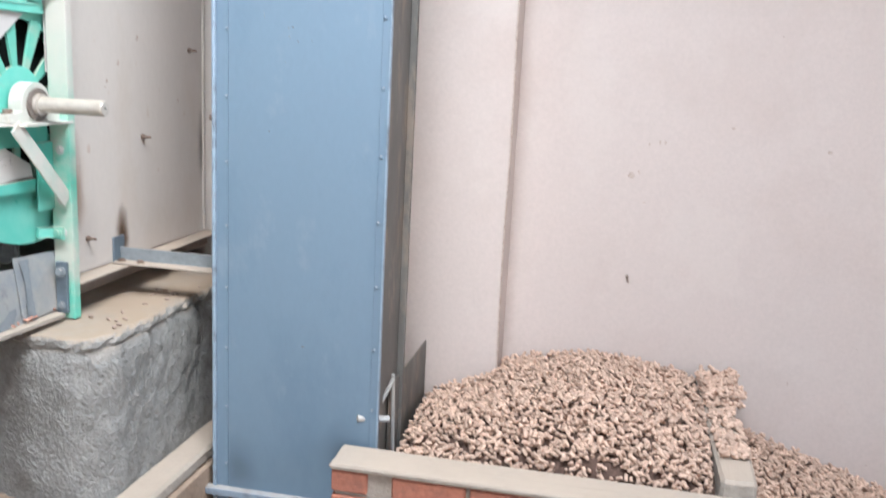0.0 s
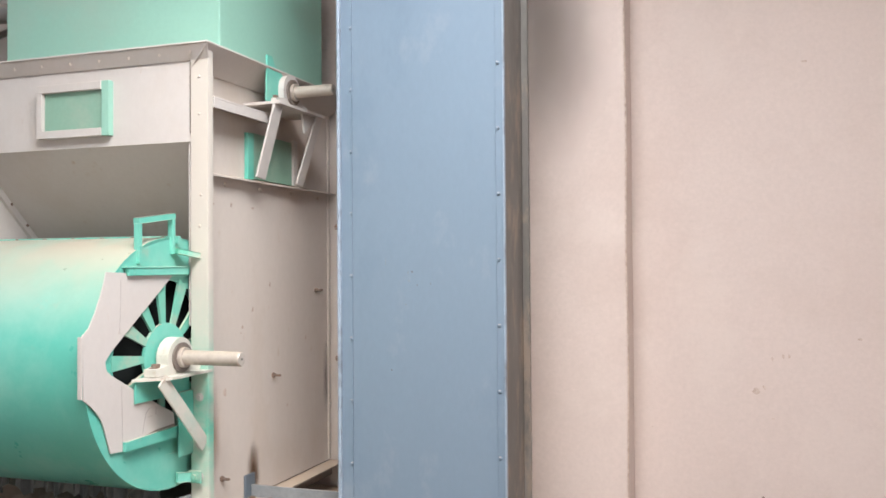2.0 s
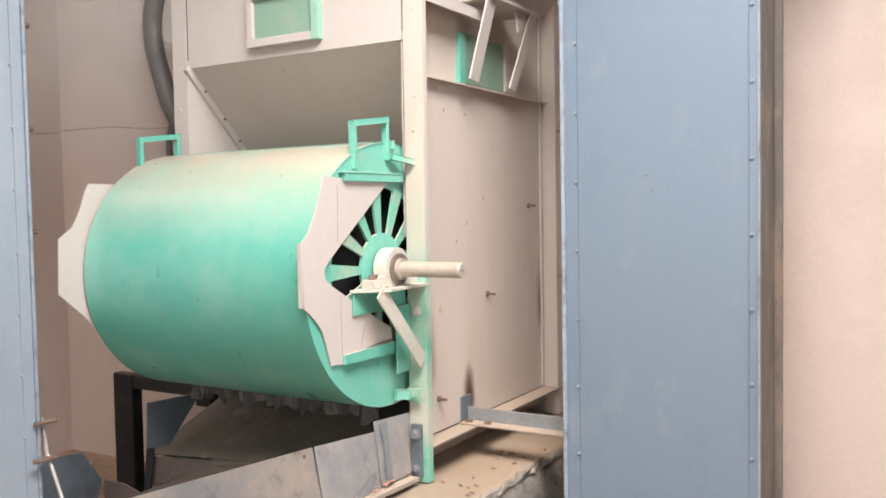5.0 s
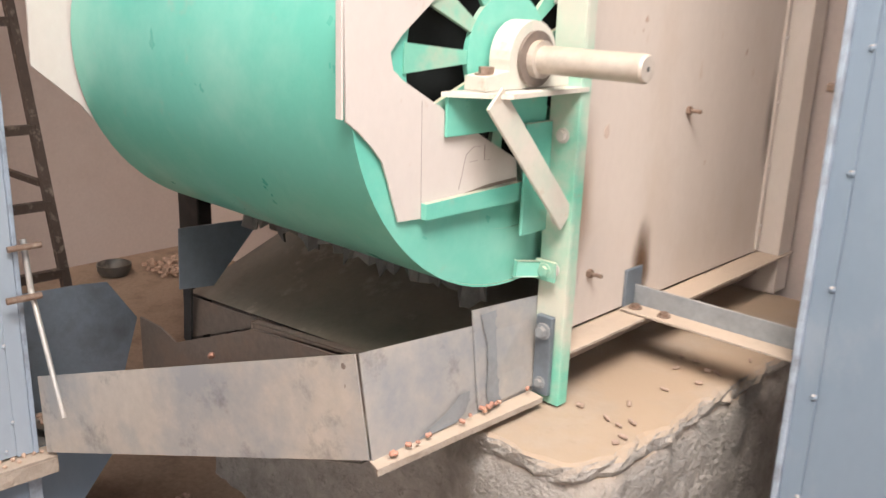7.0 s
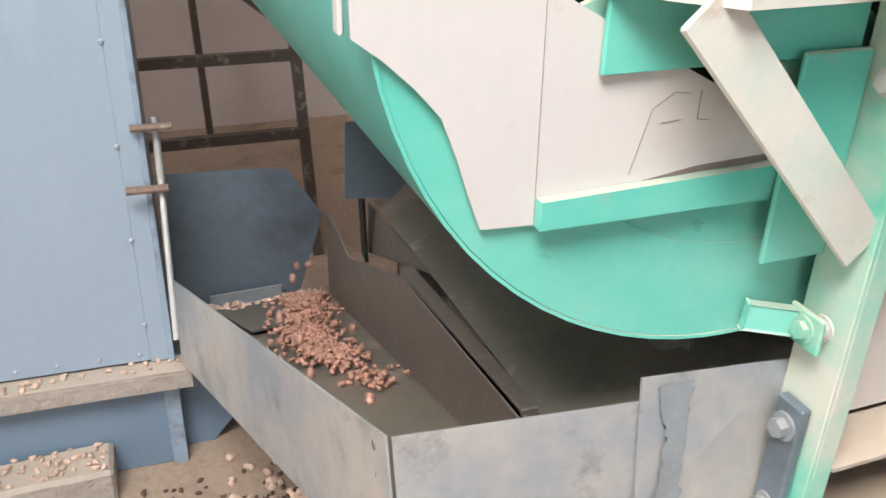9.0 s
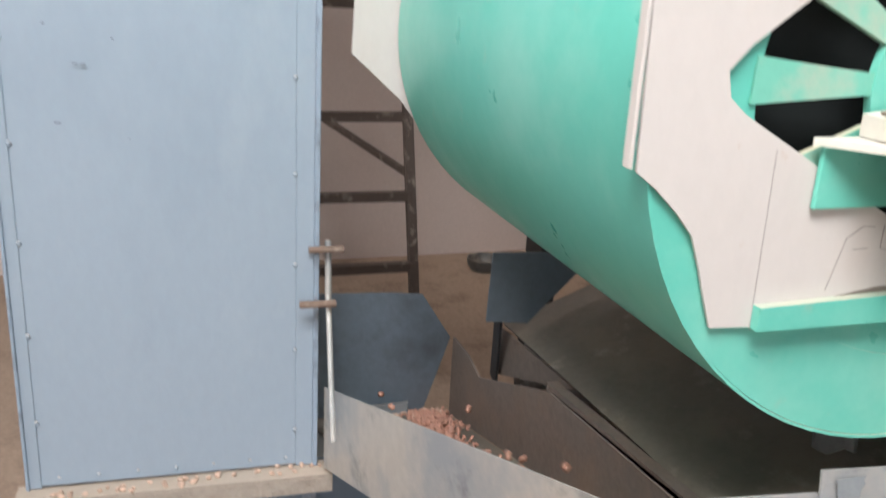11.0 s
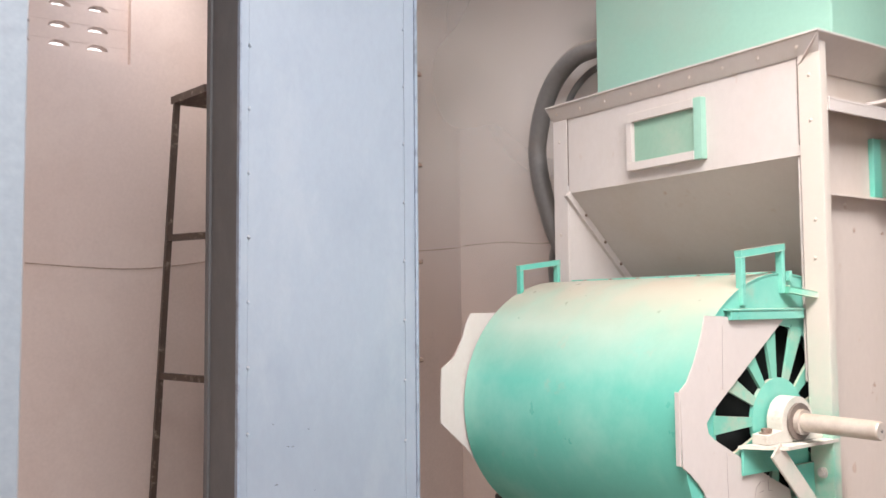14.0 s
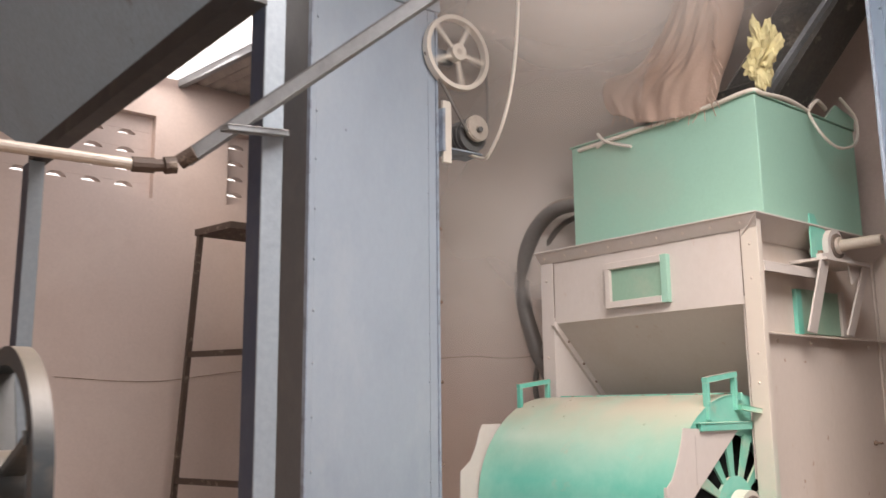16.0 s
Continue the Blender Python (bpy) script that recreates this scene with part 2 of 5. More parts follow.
SKYGLOW.node_tree.nodes["Principled BSDF"].inputs["Emission Strength"].default_value = 1.6


# ---- mesh helpers ----
ORIGIN = {}


def thing(name, base, label, category, group="", kind=""):
    ob = new(name)
    ob.empty_display_size = 0.1
    ob.location = base
    ORIGIN[ob.name] = Vector(base)
    return tagged(ob, label, category, group, kind)


def part(name, bm, mat, parent, label="", smooth=False):
    """One mesh, drawn in world metres, as a part of a thing or of a part."""
    base = ORIGIN[parent.name]
    for v in bm.verts:
        v.co -= base
    if smooth:
        for f in bm.faces:
            f.smooth = True
    me = bpy.data.meshes.new(name)
    bm.to_mesh(me)
    bm.free()
    if smooth:
        me.set_sharp_from_angle(angle=radians(40))
    me.materials.append(mat)
    ob = new(name, me)
    ob.parent = parent
    ORIGIN[ob.name] = base
    return tagged(ob, label)


def single(name, bm, mat, label, category="", kind="", smooth=False, base=None, group=""):
    """A top-level thing of one mesh; its origin is the middle of its underside."""
    cos = [v.co for v in bm.verts]
    if base is None:
        base = Vector(((min(c.x for c in cos) + max(c.x for c in cos)) / 2, (min(c.y for c in cos) + max(c.y for c in cos)) / 2, min(c.z for c in cos)))
    base = Vector(base)
    for v in bm.verts:
        v.co -= base
    if smooth:
        for f in bm.faces:
            f.smooth = True
    me = bpy.data.meshes.new(name)
    bm.to_mesh(me)
    bm.free()
    if smooth:
        me.set_sharp_from_angle(angle=radians(40))
    me.materials.append(mat)
    ob = new(name, me)
    ob.location = base
    ORIGIN[ob.name] = base
    return tagged(ob, label, category, group, kind)


def box(x0, x1, y0, y1, z0, z1, bevel=0.002, bm=None):
    bm2 = bmesh.new()
    bmesh.ops.create_cube(bm2, size=1)
    for v in bm2.verts:
        v.co = ((x0 + x1) / 2 + v.co.x * (x1 - x0), (y0 + y1) / 2 + v.co.y * (y1 - y0), (z0 + z1) / 2 + v.co.z * (z1 - z0))
    if bevel:
        bmesh.ops.bevel(bm2, geom=bm2.edges[:], offset=min(bevel, abs(x1 - x0) * 0.3, abs(y1 - y0) * 0.3, abs(z1 - z0) * 0.3), segments=1, affect="EDGES")
    return merge(bm, bm2)


def merge(bm, other):
    if bm is None:
        return other
    me = bpy.data.meshes.new("tmp")
    other.to_mesh(me)
    other.free()
    bm.from_mesh(me)
    bpy.data.meshes.remove(me)
    return bm


def rod(a, b, r, segs=16, r2=None, bm=None, caps=True):
    """A round bar from a to b."""
    a, b = Vector(a), Vector(b)
    bm2 = bmesh.new()
    bmesh.ops.create_cone(bm2, cap_ends=caps, segments=segs, radius1=r, radius2=r if r2 is None else r2, depth=(b - a).length)
    m = Matrix.Translation((a + b) / 2) @ (b - a).to_track_quat("Z", "Y").to_matrix().to_4x4()
    bmesh.ops.transform(bm2, matrix=m, verts=bm2.verts[:])
    return merge(bm, bm2)


def bar(a, b, w, h, up=(0, 0, 1), bevel=0.002, bm=None):
    """A flat or square bar from a to b, w across and h along up."""
    a, b = Vector(a), Vector(b)
    d = (b - a).normalized()
    side = d.cross(Vector(up)).normalized()
    top = side.cross(d)
    bm2 = bmesh.new()
    bmesh.ops.create_cube(bm2, size=1)
    mid, length = (a + b) / 2, (b - a).length
    for v in bm2.verts:
        v.co = mid + d * v.co.x * length + side * v.co.y * w + top * v.co.z * h
    if bevel:
        bmesh.ops.bevel(bm2, geom=bm2.edges[:], offset=min(bevel, w * 0.3, h * 0.3), segments=1, affect="EDGES")
    bmesh.ops.recalc_face_normals(bm2, faces=bm2.faces[:])
    return merge(bm, bm2)


def prism(points, axis, a, b, bm=None):
    """A polygon given in the two other axes, drawn out along axis from a to b."""
    def place(p, v):
        return {"x": (v, p[0], p[1]), "y": (p[0], v, p[1]), "z": (p[0], p[1], v)}[axis]
    bm2 = bmesh.new()
    lo, hi = [bm2.verts.new(place(p, a)) for p in points], [bm2.verts.new(place(p, b)) for p in points]
    bm2.faces.new(lo)
    bm2.faces.new(hi[::-1])
    for i in range(len(points)):
        j = (i + 1) % len(points)
        bm2.faces.new((lo[i], hi[i], hi[j], lo[j]))
    bmesh.ops.recalc_face_normals(bm2, faces=bm2.faces[:])
    return merge(bm, bm2)


def sheet(corners, thick, bm=None, cuts=1):
    """A plate of four corners with a thickness."""
    c = [Vector(p) for p in corners]
    n = (c[1] - c[0]).cross(c[3] - c[0]).normalized() * thick
    bm2 = bmesh.new()
    lo, hi = [bm2.verts.new(p) for p in c], [bm2.verts.new(p + n) for p in c]
    bm2.faces.new(lo)
    bm2.faces.new(hi[::-1])
    for i in range(4):
        j = (i + 1) % 4
        bm2.faces.new((lo[i], hi[i], hi[j], lo[j]))
    bmesh.ops.recalc_face_normals(bm2, faces=bm2.faces[:])
    return merge(bm, bm2)


def tube(points, r, segs=10, bm=None, steps=6):
    """A round pipe along a smooth line through the points."""
    pts = [Vector(p) for p in points]
    line = []
    for i in range(len(pts) - 1):
        p0, p1, p2, p3 = pts[max(i - 1, 0)], pts[i], pts[i + 1], pts[min(i + 2, len(pts) - 1)]
        for k in range(steps):
            t = k / steps
            line.append(0.5 * ((2 * p1) + (p2 - p0) * t + (2 * p0 - 5 * p1 + 4 * p2 - p3) * t * t + (3 * p1 - p0 - 3 * p2 + p3) * t ** 3))
    line.append(pts[-1])
    bm2 = bmesh.new()
    rings, side = [], None
    for i, p in enumerate(line):
        d = (line[min(i + 1, len(line) - 1)] - line[max(i - 1, 0)]).normalized()
        side = (d.orthogonal() if side is None else side - d * side.dot(d)).normalized()
        other = d.cross(side)
        rings.append([bm2.verts.new(p + r * (side * math.cos(2 * math.pi * k / segs) + other * math.sin(2 * math.pi * k / segs))) for k in range(segs)])
    for a, b in zip(rings, rings[1:]):
        for k in range(segs):
            bm2.faces.new((a[k], a[(k + 1) % segs], b[(k + 1) % segs], b[k]))
    bm2.faces.new(rings[0][::-1])
    bm2.faces.new(rings[-1])
    bmesh.ops.recalc_face_normals(bm2, faces=bm2.faces[:])
    return merge(bm, bm2)


def bolt_head(at, way, r=0.011, h=0.009, bm=None, washer=True):
    at, way = Vector(at), Vector(way).normalized()
    bm = rod(at, at + way * h, r, 6, bm=bm)
    if washer:
        bm = rod(at, at + way * h * 0.25, r * 1.5, 12, bm=bm)
    return bm


def rivet(at, way, r=0.007, bm=None):
    at, way = Vector(at), Vector(way).normalized()
    return rod(at, at + way * r * 0.8, r, 8, r * 0.5, bm=bm)


def ring(centre, axis, r0, r1, a, b, segs=48, bm=None):
    """A flat ring round an axis along x or y, from a to b on that axis."""
    bm2 = bmesh.new()
    loops = []
    for r, v in ((r0, a), (r1, a), (r1, b), (r0, b)):
        row = []
        for k in range(segs):
            c, s = r * math.cos(2 * math.pi * k / segs), r * math.sin(2 * math.pi * k / segs)
            row.append(bm2.verts.new((v, centre[0] + c, centre[1] + s) if axis == "x" else (centre[0] + c, v, centre[1] + s)))
        loops.append(row)
    for i in range(4):
        a_, b_ = loops[i], loops[(i + 1) % 4]
        for k in range(segs):
            bm2.faces.new((a_[k], a_[(k + 1) % segs], b_[(k + 1) % segs], b_[k]))
    bmesh.ops.recalc_face_normals(bm2, faces=bm2.faces[:])
    return merge(bm, bm2)


def rough_up(bm, cuts, amount, scale, keep=None):
    """Breaks a block into smaller faces and makes its surface uneven."""
    bmesh.ops.subdivide_edges(bm, edges=bm.edges[:], cuts=cuts, use_grid_fill=True)
    for v in bm.verts:
        if keep is None or keep(v.co):
            v.co += noise.noise_vector(v.co * scale) * amount + noise.noise_vector(v.co * scale * 3.7) * amount * 0.4
    return bm


def curved_sheet(c, thick, n=8):
    """A plate whose four corners need not lie in one plane."""
    c = [Vector(p) for p in c]
    nrm = (c[1] - c[0]).cross(c[3] - c[0]).normalized() * thick
    bm = bmesh.new()
    grid = []
    for side in (Vector((0, 0, 0)), nrm):
        grid.append([[bm.verts.new((c[0] * (1 - u) + c[1] * u) * (1 - v) + (c[3] * (1 - u) + c[2] * u) * v + side) for u in [i / n for i in range(n + 1)]] for v in [j / n for j in range(n + 1)]])
    for g in grid:
        for j in range(n):
            for i in range(n):
                bm.faces.new((g[j][i], g[j][i + 1], g[j + 1][i + 1], g[j + 1][i]))
    a, b = grid
    rim = [(0, i) for i in range(n)] + [(j, n) for j in range(n)] + [(n, n - i) for i in range(n)] + [(n - j, 0) for j in range(n)]
    for k, (j, i) in enumerate(rim):
        j2, i2 = rim[(k + 1) % len(rim)]
        bm.faces.new((a[j][i], a[j2][i2], b[j2][i2], b[j][i]))
    bmesh.ops.recalc_face_normals(bm, faces=bm.faces[:])
    return bm


# ---- the large structure ----
WEST, SOUTH, EAST, TOP = -4.92, -3.6, 3.4, 5.8


def back_y(x):
    """The back wall stands slightly askew to the machines."""
    return 3.46 + (x - WEST) * 0.034


fl = box(WEST - 0.3, EAST + 0.3, SOUTH - 0.3, 2.30, -0.25, 0, 0)
fl = box(WEST - 0.3, -1.47, 2.30, 4.2, -0.25, 0, 0, fl)
fl = box(-1.47, -0.93, 2.30, 4.2, -0.45, -0.145, 0, fl)
fl = box(-0.93, 1.9, 2.30, 2.48, -0.25, 0, 0, fl)
fl = box(1.9, EAST + 0.3, 2.30, 4.2, -0.25, 0, 0, fl)
fl = box(-1.0, 2.0, 2.2, 4.2, -0.9, -0.7, 0, fl)
fl = box(-1.0, -0.93, 2.3, 4.0, -0.8, -0.25, 0, fl)
single("floor", fl, FLOOR, "dusty brown concrete floor with a sunken store pit", "floor", "structure")

VENTS = ((0.66, 1.46, 2.72, 3.205), (1.905, 2.45, 2.745, 3.195))
wl, last = None, SOUTH
for y0, y1, z0, z1 in VENTS:
    wl = box(WEST - 0.23, WEST, last, y0, 0, 3.45, 0, wl)
    wl = box(WEST - 0.23, WEST, y0, y1, 0, z0, 0, wl)
    wl = box(WEST - 0.23, WEST, y0, y1, z1, 3.45, 0, wl)
    last = y1
wl = box(WEST - 0.23, WEST, last, 4.0, 0, 3.45, 0, wl)
single("wall_west", wl, PLASTER, "stained pinkish beige plastered wall", "wall", "structure")


def vent_block(y0, y1, z0, z1, slots, levels):
    """A cast vent panel set back in the wall, with slots that let daylight in."""
    v = thing("wall_vent", (WEST - 0.1, (y0 + y1) / 2, z0), "cast vent panel with rows of bright slots in the wall", "vent", "wall vents")
    x0, x1 = WEST - 0.12, WEST - 0.055
    sw, sh, low = 0.05, 0.014, z0
    for cz in levels:
        part("rail", box(x0, x1, y0, y1, low, cz - sh, 0), PLASTER, v)
        low = cz + sh
        ends = [y0] + [e for cy in slots for e in (cy - sw, cy + sw)] + [y1]
        for e0, e1 in zip(ends[0::2], ends[1::2]):
            # the slots between the blocks are arched
            k0, k1 = (0 if e0 == y0 else sw), (0 if e1 == y1 else sw)
            shape = [(e0, cz - sh), (e1, cz - sh), (e1, cz - 0.5 * sh), (e1 + 0.2 * k1, cz + 0.2 * sh), (e1 + 0.65 * k1, cz + sh - 0.0005)]
            shape += [(e0 - 0.65 * k0, cz + sh - 0.0005), (e0 - 0.2 * k0, cz + 0.2 * sh), (e0, cz - 0.5 * sh)]
            part("block", prism(shape, "x", x0 + 0.001, x1 - 0.001), PLASTER, v)
    part("rail", box(x0, x1, y0, y1, low, z1, 0), PLASTER, v)


single("sky_backdrop", box(-9.02, -9, -6, 8, -0.3, 9, 0), SKYGLOW, "bright hazy daylight outside the wall vents", "sky", "structure")
vent_block(*VENTS[0], (0.775, 0.955, 1.135, 1.313), (2.797, 2.889, 2.995, 3.10))
vent_block(*VENTS[1], (1.985, 2.175, 2.36), (2.828, 2.927, 3.022, 3.126))

wb = prism([(WEST - 0.2, back_y(WEST - 0.2)), (EAST + 0.2, back_y(EAST + 0.2)), (EAST + 0.2, back_y(EAST) + 0.25), (WEST - 0.2, back_y(WEST) + 0.25)], "z", -0.8, TOP)
single("wall_back", wb, PLASTER, "pinkish beige plastered wall with faint cracks and splashes", "wall", "structure")
PX = -0.602
pil = prism([(-1.25, back_y(-1.25) - 0.2), (PX, back_y(PX) - 0.2), (PX, back_y(PX) - 0.002), (-1.25, back_y(-1.25) - 0.002)], "z", -0.7, TOP)
single("wall_pillar", pil, PLASTER, "plastered pillar that projects from the wall", "pillar", "structure")
we = box(EAST, EAST + 0.23, SOUTH, -1.0, -0.8, TOP + 0.6, 0)
we = box(EAST, EAST + 0.23, 1.8, 4.2, -0.8, TOP + 0.6, 0, we)
we = box(EAST, EAST + 0.23, -1.0, 1.8, 3.2, TOP + 0.6, 0, we)
single("wall_east", we, PLASTER, "plain plastered wall with a wide side doorway", "wall", "structure")
ws = box(WEST - 0.2, -3.0, SOUTH - 0.23, SOUTH, 0, TOP + 0.6, 0)
ws = box(0.6, EAST + 0.2, SOUTH - 0.23, SOUTH, 0, TOP + 0.6, 0, ws)
ws = box(-3.0, 0.6, SOUTH - 0.23, SOUTH, 3.15, TOP + 0.6, 0, ws)
single("wall_south", ws, PLASTER, "plastered wall with a wide doorway to the yard", "wall", "structure")
gr = box(-60, 60, -80, SOUTH - 0.23, -0.3, -0.05, 0)
gr = box(EAST + 0.3, 60, SOUTH - 0.22, 60, -0.3, -0.05, 0, gr)
single("ground", gr, FLOOR, "bare earth yard outside the doorway", "ground", "structure")


def roof_z(x):
    """Level over the western bay, then gently rising."""
    return 3.455 + max(0, x + 3.3) * 0.08


def rafter_y(x):
    return 1.595 + (x - WEST) * 0.13


def roof_bay(bm, x0, x1, y0, y1, pitch=0.08, depth=0.012, skew=False):
    """Corrugated sheet whose ribs run up the slope."""
    steps = max(2, int((y1 - y0) / pitch * 4))
    rows = []
    for x in (x0, x1):
        ya = rafter_y(x) if skew else y0
        rows.append([bm.verts.new((x, ya + (y1 - ya) * k / steps, roof_z(x) + depth * math.sin(2 * math.pi * (y1 - y0) * k / steps / pitch))) for k in range(steps + 1)])
    for k in range(steps):
        bm.faces.new((rows[0][k], rows[1][k], rows[1][k + 1], rows[0][k + 1]))


rf = bmesh.new()
for xa, xb in ((WEST - 0.3, -3.3), (-3.3, EAST + 0.3)):
    roof_bay(rf, xa, xb, SOUTH, 0.24)
    roof_bay(rf, xa, xb, 1.62, 4.2, skew=xb < 0)
roof_bay(rf, 0.8, EAST + 0.3, 0.24, 1.62)
roof_bay(rf, -3.3, -1.5, 0.24, 1.62)
roof_bay(rf, WEST - 0.3, -3.3, 0.24, 1.05)
single("ceiling", rf, ROOF, "corrugated grey roof sheets with an open skylight bay", "roof", "structure")
single("roof_beam", bar((WEST, rafter_y(WEST), 3.43), (-3.3, rafter_y(-3.3), 3.43), 0.03, 0.045), GREY, "grey steel roof rafter beside the open bay", "beam", "structure")
for y in (1.60, 0.22, -1.7):
    xa = WEST if y < 0 else -3.3
    single("roof_beam", bar((xa, y, roof_z(xa) - 0.07), (EAST, y, roof_z(EAST) - 0.07), 0.05, 0.09), GREY, "grey steel roof purlin under the sheets", "beam", "structure")


# ---- plinth under the sheller ----
def outline(pts, step):
    out = []
    for i, p in enumerate(pts):
        q = pts[(i + 1) % len(pts)]
        n = max(1, int((Vector(q) - Vector(p)).length / step))
        out += [(p[0] + (q[0] - p[0]) * k / n, p[1] + (q[1] - p[1]) * k / n) for k in range(n)]
    return out


def plinth():
    """A concrete block with a cracked, dusty screed on top that has broken away along its edge."""
    pl = thing("machine_plinth", (-2.2, 2.85, 0), "rough grey concrete plinth with a dusty chipped screed top", "plinth")
    pts = [(-2.84, 2.31), (-1.98, 2.30), (-1.83, 2.245), (-1.70, 2.235), (-1.635, 2.265), (-1.60, 2.34), (-1.60, 3.45), (-2.84, 3.42)]
    ring_pts = outline(pts, 0.022)
    mid = Vector((-2.2, 2.85, 0))

    def loft(levels, inset, grit, chip):
        bm = bmesh.new()
        rows = []
        for z, k in zip(levels, inset):
            row = []
            for x, y in ring_pts:
                co = Vector((x, y, z))
                d = (mid - Vector((x, y, 0))).normalized()
                nv = noise.noise_vector(co * 6) * 0.006 + noise.noise_vector(co * 19) * 0.005 + noise.noise_vector(co * 55) * grit
                co += d * (k + chip * max(0, noise.noise(Vector((x, y, 0)) * 9)) + chip * 0.6 * max(0, noise.noise(Vector((x, y, 3)) * 27)))
                row.append(bm.verts.new(co + Vector((nv.x, nv.y, nv.z * 0.4 if 0 < z < 0.5 else 0))))
            rows.append(row)
        for r0, r1 in zip(rows, rows[1:]):
            for k in range(len(r0)):
                bm.faces.new((r0[k], r0[(k + 1) % len(r0)], r1[(k + 1) % len(r0)], r1[k]))
        bm.faces.new(rows[0][::-1])
        bm.faces.new(rows[-1])
        bmesh.ops.recalc_face_normals(bm, faces=bm.faces[:])
        return bm

    lv = [0.02 * i for i in range(26)] + [0.511]
    part("block", loft(lv, [0.0] * 24 + [0.004, 0.008, 0.012], 0.009, 0.0), CONCRETE, pl, "grey concrete block with coarse grit", True)
    part("screed", loft([0.512, 0.524, 0.538, 0.546, 0.55], [0.006, 0.0, 0.003, 0.009, 0.018], 0.011, 0.016), CONCRETE, pl, "cracked dusty screed layer", False)
    return pl


plinth()
single("plinth_footing", rough_up(box(-1.60, -1.49, 2.2, 3.3, 0, 0.05, 0.01), 4, 0.006, 9), MORTAR, "low dusty mortar footing along the plinth", "footing")

# ---- the peanut sheller ----
M = thing("peanut_sheller", (-2.32, 2.9, 0.55), "dusty white and mint green peanut shelling machine on a plinth", "machine")
XL, XR, YF = -2.838, -1.793, 2.42
DC = (2.355, 1.192)      # drum axis: y, z
SC = (2.318, 1.212)    # shaft axis: y, z


def angle_leg(x0, x1, y0, z0, z1, out, mat, name="leg", label=""):
    """Angle iron: a front flange and a flange that runs back at the outer edge."""
    bm = box(x0, x1, y0, y0 + 0.006, z0, z1, 0.001)
    xo = x1 if out > 0 else x0
    bm = box(min(xo, xo - out * 0.006), max(xo, xo - out * 0.006), y0 + 0.006, y0 + 0.03, z0, z1, 0.001, bm)
    return part(name, bm, mat, M, label)


angle_leg(-1.857, XR, YF, 0.555, 2.19, 1, LEGPAINT, label="angle leg with green and white overspray")
angle_leg(XL, -2.767, YF, 0.86, 2.19, -1, WHITE)
part("leg", prism([(-1.862, 3.422), (-1.80, 3.422), (-1.80, 3.50), (-1.806, 3.50), (-1.806, 3.428), (-1.862, 3.428)], "z", 0.555, 2.19), CREAM, M)
part("leg", box(XL, XL + 0.06, 3.38, 3.44, 0.555, 2.19), CREAM, M)
part("side_panel", box(-1.866, -1.861, 2.432, 3.42, 0.665, 1.80), CREAM, M, "dusty cream side panel")
part("side_panel", box(-1.866, -1.861, 2.432, 3.42, 1.80, 2.20), CREAM, M)
part("side_panel", box(-2.80, -2.795, 2.44, 3.42, 0.90, 2.18), WHITE, M)
part("back_panel", box(-2.80, -1.866, 3.41, 3.416, 0.62, 2.18), CREAM, M)
part("seam_strip", box(-1.861, -1.853, 3.395, 3.412, 0.67, 2.17), CREAM, M)
for i in range(9):
    part("rivet", rivet((-1.853, 3.404, 0.74 + i * 0.165), (1, 0, 0), 0.006), WHITE, M)
part("base_rail", box(-1.861, -1.792, 2.452, 3.50, 0.655, 0.662, 0.001), MORTAR, M, "dust-covered angle rail")
part("base_rail", box(-1.861, -1.853, 2.487, 3.50, 0.60, 0.653, 0.001), BROWNSTEEL, M)
# burnt paint where the bracing angle is welded on
part("bracket_plate", box(-1.861, -1.853, 2.735, 2.80, 0.664, 0.75, 0.002), BLUEGREY, M, "bare grey welded bracket plate")
for y, z in ((2.595, 0.772), (2.94, 1.08), (3.288, 1.39)):
    b = rod((-1.861, y, z), (-1.828, y, z), 0.0045, 8)
    b = rod((-1.861, y, z), (-1.853, y, z), 0.010, 6, bm=b)
    part("stud", b, RUST, M, "rusty threaded stud")
for z in (1.075, 0.925, 0.825):
    part("leg_bolt", bolt_head((-1.825, YF, z), (0, -1, 0), 0.0095, 0.009), WHITE, M)

# upper casing
rim = sheet([(-2.845, 2.392, 2.199), (-1.776, 2.392, 2.199), (-1.793, 2.4205, 2.155), (-2.838, 2.4205, 2.155)], 0.003)
rim = box(-2.845, -1.774, 2.388, 2.56, 2.200, 2.206, 0.001, rim)
rim = sheet([(-1.776, 2.392, 2.199), (-1.776, 3.43, 2.199), (-1.857, 3.43, 2.128), (-1.857, 2.4205, 2.128)], 0.003, rim)
rim = box(-1.875, -1.774, 2.56, 3.43, 2.200, 2.206, 0.001, rim)
rim = box(-2.74, -1.875, 2.56, 3.42, 2.196, 2.204, 0.001, rim)
rim = box(-2.845, -2.74, 2.56, 3.42, 2.200, 2.206, 0.001, rim)
part("rim", rim, WHITE, M, "white bolted rim flange")
for i in range(9):
    part("rim_bolt", bolt_head((-2.80 + i * 0.119, 2.405, 2.176), (0, -0.95, -0.3), 0.004, 0.004), CREAM, M)
for i in range(4):
    part("rim_bolt", bolt_head((-1.823, 2.5 + i * 0.2, 2.168), (0.7, 0, -0.7), 0.007, 0.006), BROWNSTEEL if i % 2 else WHITE, M)
part("front_panel", box(-2.767, -1.857, 2.425, 2.43, 1.892, 2.20), WHITE, M)
for x0, x1 in ((-1.862, -1.858), (-2.766, -2.763)):
    part("seam", box(x0, x1, 2.4225, 2.4248, 1.92, 2.16, 0), BROWNSTEEL, M, "dark panel joint")
